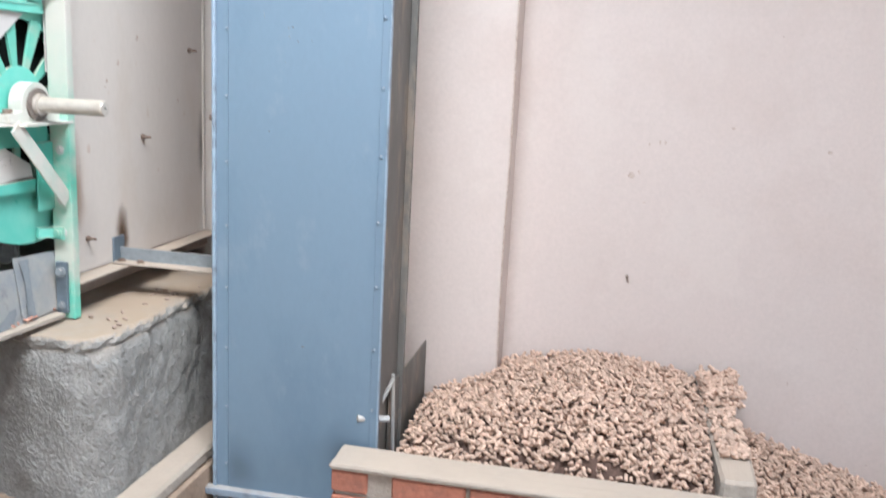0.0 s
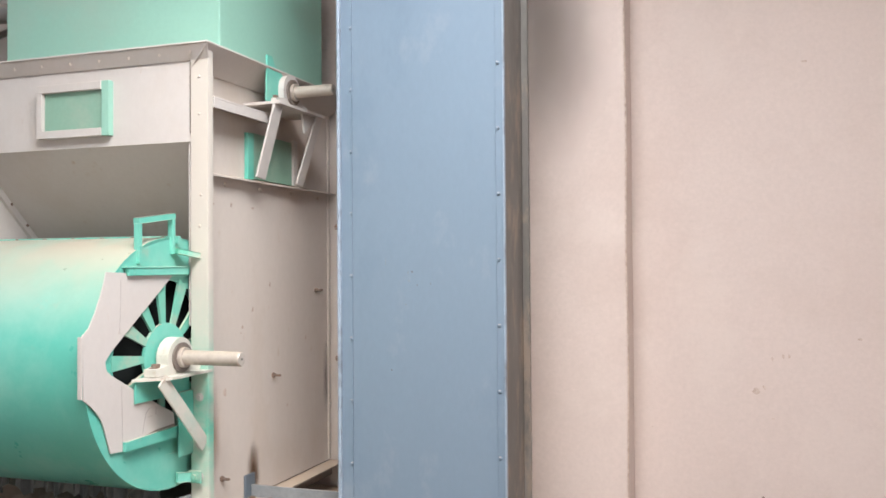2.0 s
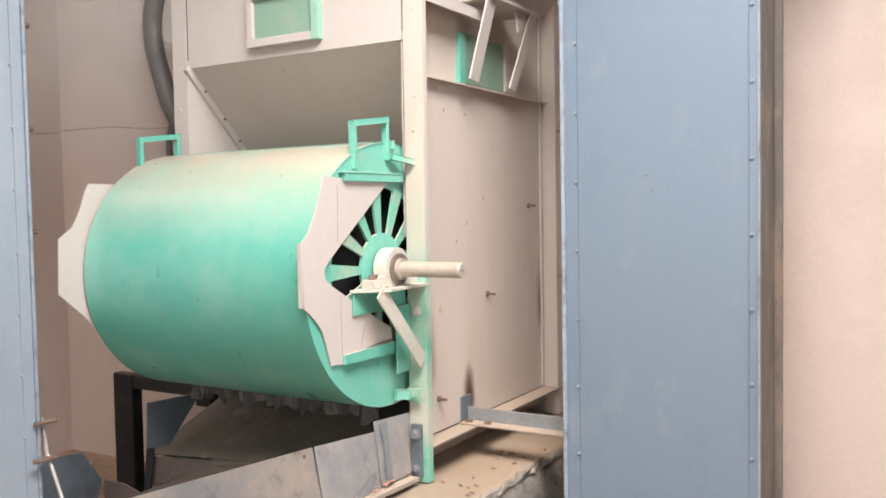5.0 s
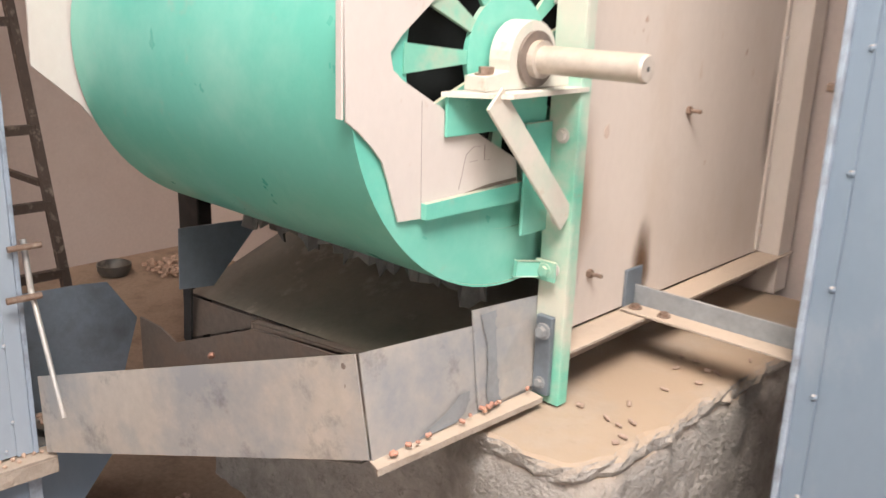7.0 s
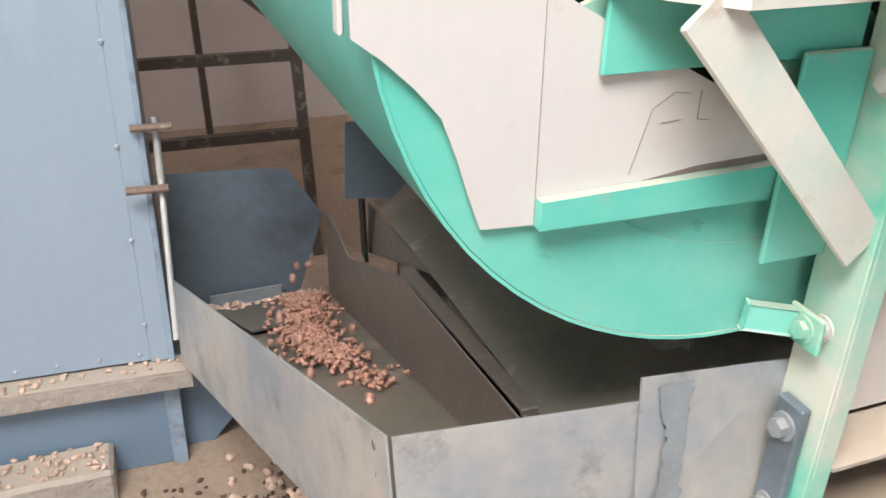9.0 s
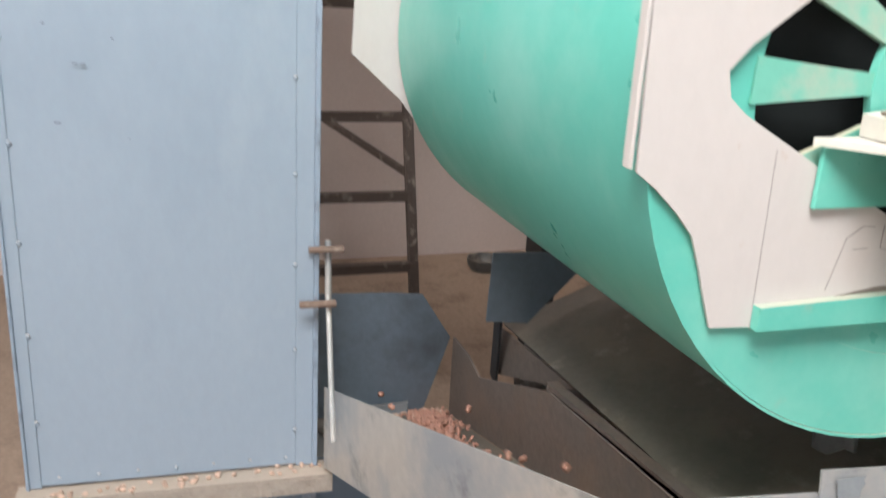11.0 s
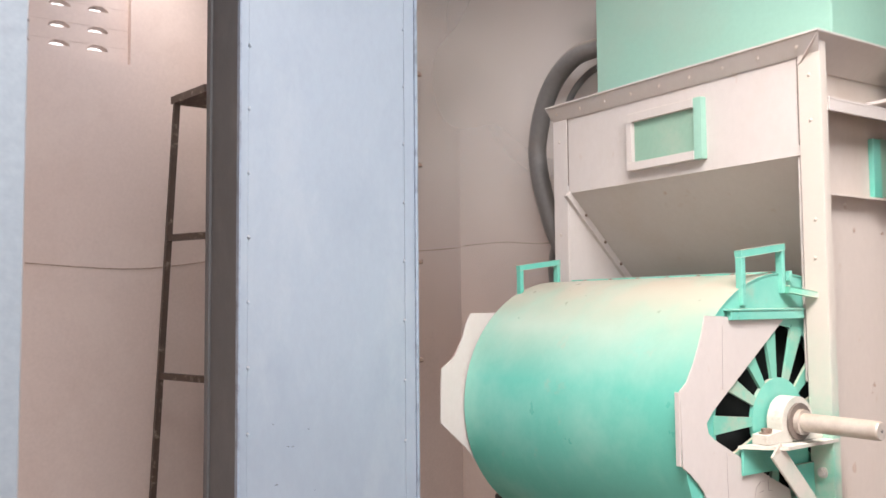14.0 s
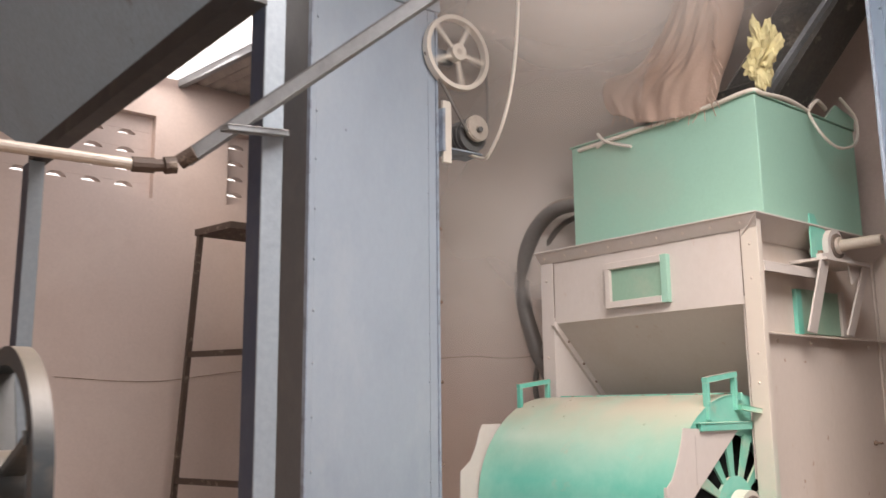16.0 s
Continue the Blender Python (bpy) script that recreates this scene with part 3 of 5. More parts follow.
for xb, zb in ((-1.825, 2.10), (-1.825, 1.98), (-1.82, 1.72), (-2.805, 2.08), (-2.805, 1.75), (-1.825, 1.62)):
    part("small_bolt", rivet((xb, YF, zb), (0, -1, 0), 0.0055), CREAM, M)
part("inspection_window", box(-2.438, -2.191, 2.412, 2.4235, 1.95, 2.09, 0.001), PANE, M, "dusty green inspection pane")
wf = box(-2.461, -2.192, 2.398, 2.425, 2.083, 2.110, 0.001)
wf = box(-2.461, -2.192, 2.398, 2.425, 1.928, 1.954, 0.001, wf)
wf = box(-2.461, -2.438, 2.398, 2.425, 1.954, 2.083, 0.001, wf)
part("window_frame", wf, WHITE, M)
part("window_slide", box(-2.192, -2.163, 2.401, 2.425, 1.928, 2.111, 0.001), GREEN_BOX, M, "green sliding edge")
part("hopper_slope", sheet([(-2.767, 2.425, 1.896), (-1.868, 2.425, 1.896), (-1.868, 2.80, 1.52), (-2.767, 2.80, 1.52)], 0.004), WHITE, M, "smooth inclined hopper plate")
part("hopper_cheek", box(-2.777, -2.770, 2.43, 2.82, 1.3, 1.896), WHITE, M)
part("hopper_cheek", box(-1.873, -1.867, 2.43, 2.82, 1.3, 1.896), WHITE, M)
part("slope_angle", bar((-2.762, 2.418, 1.895), (-2.762, 2.72, 1.59), 0.012, 0.035, (0, 1, 0.9)), WHITE, M)
for k in (0.25, 0.55, 0.8):
    part("small_bolt", rivet((-2.754, 2.418 + 0.302 * k, 1.895 - 0.305 * k), (1, -0.2, 0.2), 0.006), RUST, M)

# ledges, side window and the upper bearing on the right-hand side
part("ledge", prism([(-1.861, 1.797), (-1.83, 1.79), (-1.83, 1.796), (-1.861, 1.803)], "y", 2.487, 3.42), CREAM, M)
for i in range(4):
    part("small_bolt", rivet((-1.860, 2.62 + 0.23 * i, 1.77), (1, 0, 0), 0.009), CREAM, M)
lg = box(-1.861, -1.79, 2.452, 2.83, 2.033, 2.04, 0.001)
lg = box(-1.796, -1.79, 2.452, 2.83, 2.004, 2.033, 0.001, lg)
part("bearing_ledge", lg, WHITE, M)
part("side_window", box(-1.861, -1.852, 2.785, 3.075, 1.805, 1.972, 0.001), PANE, M, "green side pane")
part("window_slide", box(-1.861, -1.845, 2.745, 2.784, 1.80, 1.968, 0.001), GREEN, M)
part("window_slide", box(-1.861, -1.842, 3.076, 3.105, 1.805, 1.982, 0.001), WHITE, M)
part("bearing_shelf", box(-1.861, -1.715, 2.74, 3.08, 2.062, 2.072, 0.001), WHITE, M)
part("strut", bar((-1.735, 2.765, 2.062), (-1.79, 2.735, 1.80), 0.06, 0.008, (1, 0, 0)), WHITE, M)
part("strut", bar((-1.725, 3.06, 2.062), (-1.79, 3.02, 1.80), 0.05, 0.008, (1, 0, 0)), WHITE, M)
part("gusset", prism([(2.95, 2.06), (3.07, 2.06), (2.97, 1.99)], "x", -1.745, -1.738), WHITE, M)
part("guard", prism([(2.76, 2.08), (2.86, 2.08), (2.90, 2.17), (2.86, 2.20), (2.82, 2.215), (2.80, 2.245), (2.765, 2.245)], "x", -1.784, -1.778), GREEN, M, "green bearing guard")


def pillow_block(x0, x1, cy, cz, r, base_z, half, mat, shaft_to, shaft_r, shaft_from):
    """A cast housing with its insert, two base bolts and the shaft through it."""
    hs = prism([(cy - half, base_z), (cy + half, base_z), (cy + half, base_z + 0.022), (cy + r * 0.98, base_z + 0.03)] +
               [(cy + r * math.cos(a), cz + r * math.sin(a)) for a in [math.pi * k / 14 for k in range(15)]] +
               [(cy - r * 0.98, base_z + 0.03), (cy - half, base_z + 0.022)], "x", x0, x1)
    house = part("bearing_housing", hs, mat, M, "dusty cast pillow block")
    part("bearing_insert", ring((cy, cz), "x", shaft_r, r * 0.74, x1 + 0.0015, x1 + 0.008, 32), BROWNSTEEL, house)
    part("bearing_collar", ring((cy, cz), "x", shaft_r, r * 0.5, x1 + 0.008, x1 + 0.02, 24), SHAFT, house)
    for s in (-1, 1):
        bb = bolt_head(((x0 + x1) / 2, cy + s * half * 0.78, base_z + 0.022), (0, 0, 1), 0.013, 0.014)
        part("base_bolt", bb, RUST if s < 0 else WHITE, house)
    sh = rod((shaft_from, cy, cz), (shaft_to - 0.004, cy, cz), shaft_r, 28)
    sh = rod((shaft_to - 0.004, cy, cz), (shaft_to, cy, cz), shaft_r, 28, shaft_r * 0.86, bm=sh)
    s = part("shaft", sh, SHAFT, M, "dusty bare steel shaft end", True)
    part("centre_hole", rod((shaft_to - 0.001, cy, cz), (shaft_to + 0.0006, cy, cz), 0.004, 10), DARKSTEEL, s)


pillow_block(-1.866, -1.822, SC[0], SC[1], 0.062, 1.1645, 0.12, STRAPPAINT, -1.607, 0.0225, -1.95)
pillow_block(-1.80, -1.755, 2.905, 2.132, 0.064, 2.072, 0.115, WHITE, -1.585, 0.021, -1.86)

# drum cover
dr = bmesh.new()
segs, stations = 72, [-2.758 + 0.0881 * i for i in range(11)]
loops = []
for x in stations:
    loops.append([dr.verts.new((x, DC[0] + 0.391 * math.cos(2 * math.pi * k / segs), DC[1] + 0.391 * math.sin(2 * math.pi * k / segs))) for k in range(segs)])
for a, b in zip(loops, loops[1:]):
    for k in range(segs):
        dr.faces.new((a[k], a[(k + 1) % segs], b[(k + 1) % segs], b[k]))
inner = [dr.verts.new((stations[-1], DC[0] + 0.3875 * math.cos(2 * math.pi * k / segs), DC[1] + 0.3875 * math.sin(2 * math.pi * k / segs))) for k in range(segs)]
deep = [dr.verts.new((stations[-1] - 0.03, DC[0] + 0.3875 * math.cos(2 * math.pi * k / segs), DC[1] + 0.3875 * math.sin(2 * math.pi * k / segs))) for k in range(segs)]
for a, b in ((loops[-1], inner), (inner, deep)):
    for k in range(segs):
        dr.faces.new((a[k], a[(k + 1) % segs], b[(k + 1) % segs], b[k]))
bmesh.ops.recalc_face_normals(dr, faces=dr.faces[:])
part("drum_cover", dr, GREEN, M, "mint green rolled sheet drum cover, dusty on top", True)

for side, xe in ((1, -1.888), (-1, -2.757)):
    xp = -1.879 if side > 0 else xe
    part("end_plate", ring(DC, "x", 0.285 if side > 0 else 0.245, 0.387, xp - 0.004, xp, 72), GREEN, M)
    # Added disc: paints the openings between the spokes as deep shade.
    part("fan_void", ring(SC, "x", 0.02, 0.26, xe - side * 0.05, xe - side * 0.045, 32), DRUM_SHADE, M, "near-black disc that stands in for the shade inside the drum")
    if side > 0:
        part("spider_hub", ring(SC, "x", 0.022, 0.105, xe + 0.002, xe + 0.012, 36), GREEN, M)
        part("spider_rim", ring(SC, "x", 0.238, 0.338, xe + 0.002, xe + 0.0075, 56), GREEN, M)
        for k in range(13):
            a = radians(96 + k * 27.7)
            d, n2 = (math.cos(a), math.sin(a)), (-math.sin(a), math.cos(a))
            pts = []
            for r, w in ((0.095, 0.010), (0.15, 0.0145), (0.245, 0.023)):
                pts.append((SC[0] + d[0] * r + n2[0] * w, SC[1] + d[1] * r + n2[1] * w))
            for r, w in ((0.245, 0.023), (0.15, 0.0145), (0.095, 0.010)):
                pts.append((SC[0] + d[0] * r - n2[0] * w, SC[1] + d[1] * r - n2[1] * w))
            part("spoke", prism(pts, "x", xe + 0.003, xe + 0.011), SPOKEPAINT, M)

PLATE = [(2.045, 1.477), (2.345, 1.463), (2.110, 1.286), (2.062, 1.249), (2.040, 1.225), (2.046, 1.200), (2.066, 1.184), (2.158, 1.134), (2.25, 1.085), (2.350, 1.034),
         (2.356, 0.987), (2.122, 0.962), (2.063, 0.965), (2.050, 1.0), (2.040, 1.03), (2.026, 1.065), (2.005, 1.089), (1.979, 1.113), (1.956, 1.130), (1.951, 1.304), (1.975, 1.323),
         (1.999, 1.362), (2.018, 1.401), (2.034, 1.44)]
shield = part("end_shield", prism(PLATE, "x", -1.876, -1.872), WHITE, M, "cut white sheet shield bolted to the drum end")
part("folded_edge", box(-1.886, -1.872, 1.947, 1.951, 1.133, 1.302, 0.001), WHITE, shield)
LEFT = [(1.999, 1.481), (2.25, 1.481), (2.25, 1.0), (2.05, 0.965), (1.975, 1.06), (1.881, 1.143), (1.886, 1.310), (1.935, 1.345), (1.965, 1.40), (1.982, 1.45)]
part("end_shield", prism(LEFT, "x", -2.772, -2.767), WHITE, M, "cut white sheet shield on the far drum end")
tb = box(-1.876, -1.862, 2.128, 2.42, 1.465, 1.487, 0.001)
part("trim_bar", box(-1.91, -1.860, 2.118, 2.42, 1.487, 1.492, 0.001, tb), GREEN, M)
part("trim_bar", sheet([(-1.8715, 2.112, 0.962), (-1.8715, 2.358, 0.960), (-1.8715, 2.358, 0.994), (-1.8715, 2.112, 0.988)], 0.012), GREEN, M)
part("trim_bar", bar((-1.862, 2.35, 1.54), (-1.82, 2.45, 1.52), 0.022, 0.016), GREENWHITE, M)
clip = part("clip", bar((-1.862, 2.352, 0.832), (-1.842, 2.402, 0.826), 0.008, 0.030), GREEN, M, "rust-edged clip")
part("clip_plate", box(-1.852, -1.806, 2.398, 2.404, 0.806, 0.846, 0.003), SPOKEPAINT, clip, "rust-edged clip plate")
part("clip_bolt", bolt_head((-1.829, 2.398, 0.826), (0, -1, 0), 0.010, 0.008), SPOKEPAINT, clip)
part("web_plate", box(-1.853, -1.847, 2.344, 2.419, 0.897, 1.10, 0.002), GREEN, M)
part("rust_streak", prism([(2.21, 0.990), (2.352, 0.995), (2.352, 1.001), (2.27, 0.998)], "x", -1.8716, -1.8708), BROWNSTEEL, shield, "thin rusty streak")
# scribbles on the shield
for a, b in (((2.20, 0.998), (2.215, 1.055)), ((2.215, 1.055), (2.235, 1.068)), ((2.235, 1.068), (2.25, 1.066)), ((2.225, 1.042), (2.245, 1.043)), ((2.262, 1.068), (2.262, 1.042)), ((2.262, 1.042), (2.275, 1.04))):
    part("pencil_stroke", bar((-1.8716, a[0], a[1]), (-1.8716, b[0], b[1]), 0.0007, 0.0006, (1, 0, 0), 0), PENCIL, shield)
part("pencil_stroke", bar((-1.8716, 2.112, 0.96), (-1.8716, 2.108, 1.15), 0.0005, 0.0006, (1, 0, 0), 0), PENCIL, shield)
part("pencil_stroke", bar((-1.8716, 2.10, 1.30), (-1.8716, 2.105, 1.452), 0.0005, 0.0006, (1, 0, 0), 0), PENCIL, shield)

# shaft bracket
br = prism([(-1.868, 2.146), (-1.822, 2.186), (-1.783, 2.222), (-1.790, 2.44), (-1.868, 2.44)], "z", 1.155, 1.163)
part("bracket_shelf", br, STRAPPAINT, M, "angle iron bearing shelf")
part("bracket_flange", box(-1.870, -1.864, 2.158, 2.42, 1.09, 1.155, 0.001), GREEN, M)
part("bracket_strap", bar((-1.800, 2.195, 1.157), (-1.803, 2.417, 0.925), 0.048, 0.006, (1, 0, 0)), STRAPPAINT, M, "diagonal flat strap with thin green overspray")
ft = box(-1.846, -1.809, 2.405, 2.418, 0.575, 0.735, 0.002)
part("foot_plate", ft, BLUEGREY, M, "bare steel foot plate")
part("foot_bolt", bolt_head((-1.827, 2.405, 0.705), (0, -1, 0), 0.011, 0.014), GREY, M)
part("foot_bolt", bolt_head((-1.827, 2.405, 0.60), (0, -1, 0), 0.008, 0.010), GREY, M)

# handles and hinge bar on the cover
for x in (-1.878, -2.748):
    h = bar((x, 2.188, 1.50), (x, 2.188, 1.625), 0.02, 0.014, (0, 1, 0), 0.001)
    h = bar((x, 2.348, 1.53), (x, 2.348, 1.645), 0.02, 0.014, (0, 1, 0), 0.001, h)
    h = bar((x, 2.180, 1.627), (x, 2.356, 1.650), 0.022, 0.018, (0, 0, 1), 0.001, h)
    part("handle", h, GREEN, M, "square green angle handle")
part("hinge_bar", box(-2.69, -1.86, 2.36, 2.372, 1.562, 1.588, 0.001), GREEN, M)
for i in range(7):
    part("hinge_bolt", bolt_head((-2.62 + i * 0.117, 2.36, 1.578), (0, -1, 0), 0.006, 0.012), RUST, M)

# ---- the green box on top, and what lies on it ----
G = thing("feed_box", (-2.31, 2.97, 2.207), "pale green sheet metal feed box on the sheller", "bin")
part("front", box(-2.766, -1.851, 2.572, 2.577, 2.207, 2.692), GREEN_BOX, G)
part("side", box(-1.856, -1.851, 2.578, 3.33, 2.207, 2.69), GREEN_BOX, G)
part("side", box(-2.766, -2.761, 2.578, 3.33, 2.207, 2.685), GREEN_BOX, G)
part("back", box(-2.766, -1.851, 3.331, 3.336, 2.207, 2.69), GREEN_BOX, G)
part("lid", box(-2.775, -1.844, 2.563, 3.34, 2.693, 2.70, 0.002), GREEN_BOX, G)
part("corner_tab", prism([(3.1, 2.70), (3.34, 2.70), (3.36, 2.75), (3.2, 2.78)], "x", -1.86, -1.85), GREEN_BOX, G)

rope = tube([(-2.72, 2.565, 2.675), (-2.4, 2.563, 2.682), (-2.05, 2.563, 2.69), (-1.87, 2.566, 2.705), (-1.845, 2.62, 2.70), (-1.845, 2.8, 2.715), (-1.845, 2.95, 2.70)], 0.009)
single("tie_strap", rope, PLASTIC, "white plastic strap tied round the green box", "strap", smooth=True)
loop = tube([(-1.845, 2.95, 2.70), (-1.80, 2.95, 2.60), (-1.78, 3.05, 2.55), (-1.78, 3.2, 2.60), (-1.80, 3.26, 2.72), (-1.82, 3.18, 2.80)], 0.006)
loop = tube([(-1.845, 2.95, 2.70), (-1.83, 3.0, 2.75), (-1.845, 3.1, 2.74)], 0.009, bm=loop)
single("strap_end", loop, PLASTIC, "loose looped end of a white strap", "strap", smooth=True)
knot = tube([(-2.60, 2.56, 2.72), (-2.56, 2.55, 2.68), (-2.50, 2.553, 2.65), (-2.42, 2.556, 2.62)], 0.007)
single("strap_knot", tube([(-2.56, 2.556, 2.68), (-2.60, 2.548, 2.655)], 0.006, bm=knot), PLASTIC, "white strap knot with a short tail", "strap", smooth=True)


def sack():
    """Sacking that hangs from above, its loose corner spread out over the box."""
    left = [(-2.12, 3.9), (-2.15, 3.5), (-2.19, 3.165), (-2.25, 3.07), (-2.34, 2.985), (-2.43, 2.955), (-2.55, 2.955), (-2.58, 2.90), (-2.53, 2.80)]
    right = [(-1.95, 3.9), (-1.96, 3.5), (-1.973, 3.12), (-1.98, 3.04), (-1.99, 2.96), (-2.0, 2.90), (-2.015, 2.82), (-2.03, 2.745), (-2.045, 2.685)]
    bm = bmesh.new()
    rows, n = [], 44
    for i, ((xl, zl), (xr, zr)) in enumerate(zip(left, right)):
        row = []
        for k in range(2 * n):
            u = k / n if k < n else (2 * n - k) / n
            front = k < n
            x, z = xl + (xr - xl) * u, zl + (zr - zl) * u
            z -= 0.05 * math.sin(math.pi * u) * (i / 8) ** 2
            swell = math.sin(math.pi * u) ** 0.5
            fold = 0.008 * math.sin(9 * u + 0.7 * i) + 0.006 * math.sin(27 * u - 0.9 * i) + 0.004 * math.sin(57 * u + 2 * i)
            y = (2.535 + 0.02 * (8 - i) / 8 + 0.03 * (1 - swell) + fold * swell) if front else 2.575 + 0.03 * (8 - i) + fold * 0.5
            co = Vector((x, y, z))
            row.append(bm.verts.new(co + noise.noise_vector(co * 11) * 0.012))
        rows.append(row)
    for r0, r1 in zip(rows, rows[1:]):
        for k in range(2 * n):
            bm.faces.new((r0[k], r0[(k + 1) % (2 * n)], r1[(k + 1) % (2 * n)], r1[k]))
    bm.faces.new(rows[0][::-1])
    bmesh.ops.recalc_face_normals(bm, faces=bm.faces[:])
    bmesh.ops.subdivide_edges(bm, edges=bm.edges[:], cuts=1, use_grid_fill=True, smooth=0.5)
    for i in range(16):
        a = (-1.975 - 0.004 * i + random.uniform(-0.01, 0.01), 2.55, 3.10 - i * 0.025)
        tube([a, (a[0] + 0.02, a[1] - 0.01, a[2] - 0.03), (a[0] + random.uniform(-0.02, 0.05), a[1] - 0.015, a[2] - 0.09)], 0.0022, 5, bm, 3)
    for i in range(14):
        a = (-2.49 + 0.034 * i, 2.54, 2.775 - 0.008 * i)
        tube([a, (a[0] + 0.005, a[1] - 0.005, a[2] - 0.02), (a[0] + random.uniform(-0.02, 0.02), a[1] - 0.01, a[2] - random.uniform(0.03, 0.06))], 0.002, 5, bm, 3)
    return single("sack_spout", bm, JUTE, "frayed brown sacking hung as a spout onto the green box", "sack", smooth=True)


sack()
cl = bmesh.new()
bmesh.ops.create_icosphere(cl, subdivisions=5, radius=1)
for v in cl.verts:
    p = v.co.copy()
    k = 1 + 0.45 * noise.noise(p * 2.3) + 0.4 * noise.noise(p * 6) + 0.2 * abs(noise.noise(p * 13))
    k += 0.16 * abs(noise.noise(p * 24))
    v.co = (-1.845 + 0.048 * p.x * k * (1 + 0.35 * p.z) + 0.015 * math.sin(p.z * 4), 2.64 + 0.045 * p.y * k, 2.83 + 0.115 * p.z * k)
zmin = min(v.co.z for v in cl.verts)
for v in cl.verts:
    v.co.z += 2.701 - zmin
single("yellow_rag", cl, YELLOW, "crumpled pale yellow rag stuffed beside the sacking", "rag", smooth=True)
duct = thing("feed_duct", (-2.1, 3.0, 2.70), "dark square sheet metal duct that rises from the green box", "duct")
part("tube", bar((-2.12, 2.98, 2.72), (-1.45, 3.28, 3.75), 0.24, 0.22, (0, 1, 0), 0.004), DARKSTEEL, duct)
part("collar", box(-2.24, -1.98, 2.86, 3.12, 2.701, 2.86, 0.004), DARKSTEEL, duct)
part("edge_angle", bar((-1.99, 2.88, 2.78), (-1.33, 3.17, 3.75), 0.02, 0.03, (0, 1, 0)), GREY, duct)

# black hoses behind the machine
HOSE = [(-2.77, 2.62, 2.452), (-2.90, 2.6, 2.445), (-3.02, 2.6, 2.385), (-3.10, 2.6, 2.28), (-3.14, 2.6, 2.14), (-3.13, 2.6, 2.02), (-3.085, 2.6, 1.88), (-3.04, 2.61, 1.76), (-2.97, 2.68, 1.55), (-2.90, 2.84, 1.1), (-2.83, 3.0, 0.5), (-2.89, 3.05, 0.03)]
single("black_hose", tube(HOSE, 0.036, 16), RUBBER, "thick black hose that arches from the green box to the floor", "hose", smooth=True)
single("black_hose", tube([(-2.80, 2.70, 2.42), (-2.93, 2.68, 2.39), (-3.03, 2.67, 2.30), (-3.06, 2.67, 2.15), (-3.05, 2.66, 2.02), (-3.0, 2.60, 1.83), (-3.06, 2.60, 1.70), (-3.08, 2.62, 1.57), (-3.05, 2.70, 1.25), (-2.98, 2.82, 0.9), (-2.91, 2.86, 0.71)], 0.013, 10), RUBBER, "thinner black hose beside the thick one", "hose", smooth=True)

# ---- bracing angle between sheller and elevator ----
BA = thing("bracing_angle", (-1.65, 2.75, 0.663), "grey angle iron brace between sheller and elevator", "brace")
part("upright_flange", box(-1.852, -1.459, 2.77, 2.776, 0.664, 0.712, 0.001), GREY, BA)
flat = part("flat_flange", box(-1.852, -1.459, 2.715, 2.769, 0.6635, 0.669, 0.001), MORTAR, BA, "dust-covered flat flange")
for xb in (-1.83, -1.76):
    part("bolt", bolt_head((xb, 2.742, 0.669), (0, 0, 1), 0.010, 0.009), RUST, flat)


# ---- bucket elevators ----
def elevator_a():
    e = thing("bucket_elevator", (-1.18, 2.80, -0.145), "tall blue sheet metal bucket elevator beside the peanut pit", "elevator", "bucket elevators")
    x0, x1, y0, y1, z0, z1 = -1.451, -0.881, 2.66, 2.95, -0.145, 4.0
    part("front_cover", box(x0 + 0.05, x1 - 0.028, y0 + 0.004, y0 + 0.008, z0 + 0.08, z1), BLUE_SHADED, e)
    lip = box(x0, x0 + 0.012, y0 - 0.012, y0 + 0.006, z0, z1, 0.002)
    part("flange", lip, BLUE_EDGE, e, "worn flange edge")
    part("flange", box(x0 + 0.012, x0 + 0.05, y0, y0 + 0.006, z0, z1, 0.001), BLUE_SHADED, e)
    part("flange", box(x1 - 0.028, x1 - 0.004, y0, y0 + 0.006, z0, z1, 0.001), BLUE_SHADED, e)
    part("flange", box(x1 - 0.004, x1 + 0.001, y0 - 0.006, y0 + 0.012, z0, z1, 0.001), BLUE_EDGE, e)
    part("foot_angle", box(x0 - 0.02, x1 + 0.01, y0 - 0.03, y0 + 0.0, z0 + 0.06, z0 + 0.085, 0.002), BLUE_EDGE, e)
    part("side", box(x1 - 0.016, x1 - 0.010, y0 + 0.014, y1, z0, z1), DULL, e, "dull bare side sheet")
    part("side", box(x0 + 0.006, x0 + 0.012, y0 + 0.01, y1, z0, z1), BLUE_SHADED, e)
    part("back", box(x0 + 0.012, x1 - 0.016, y1 - 0.006, y1, z0, z1), BLUE_SHADED, e)
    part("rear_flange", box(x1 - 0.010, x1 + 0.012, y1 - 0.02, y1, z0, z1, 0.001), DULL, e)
    for i in range(19):
        z = 0.02 + i * 0.205
        part("rivet", rivet((x0 + 0.046, y0, z), (0, -1, 0), 0.0065), BLUE_SHADED, e)
        part("rivet", rivet((x1 - 0.02, y0, z + 0.05), (0, -1, 0), 0.0065), BLUE_SHADED, e)
    for z in (1.18, 1.62):
        part("side_bolt", rod((x0 + 0.0, y0 + 0.03, z), (x0 - 0.025, y0 + 0.03, z), 0.009, 6), RUST, e)
    return e


elevator_a()


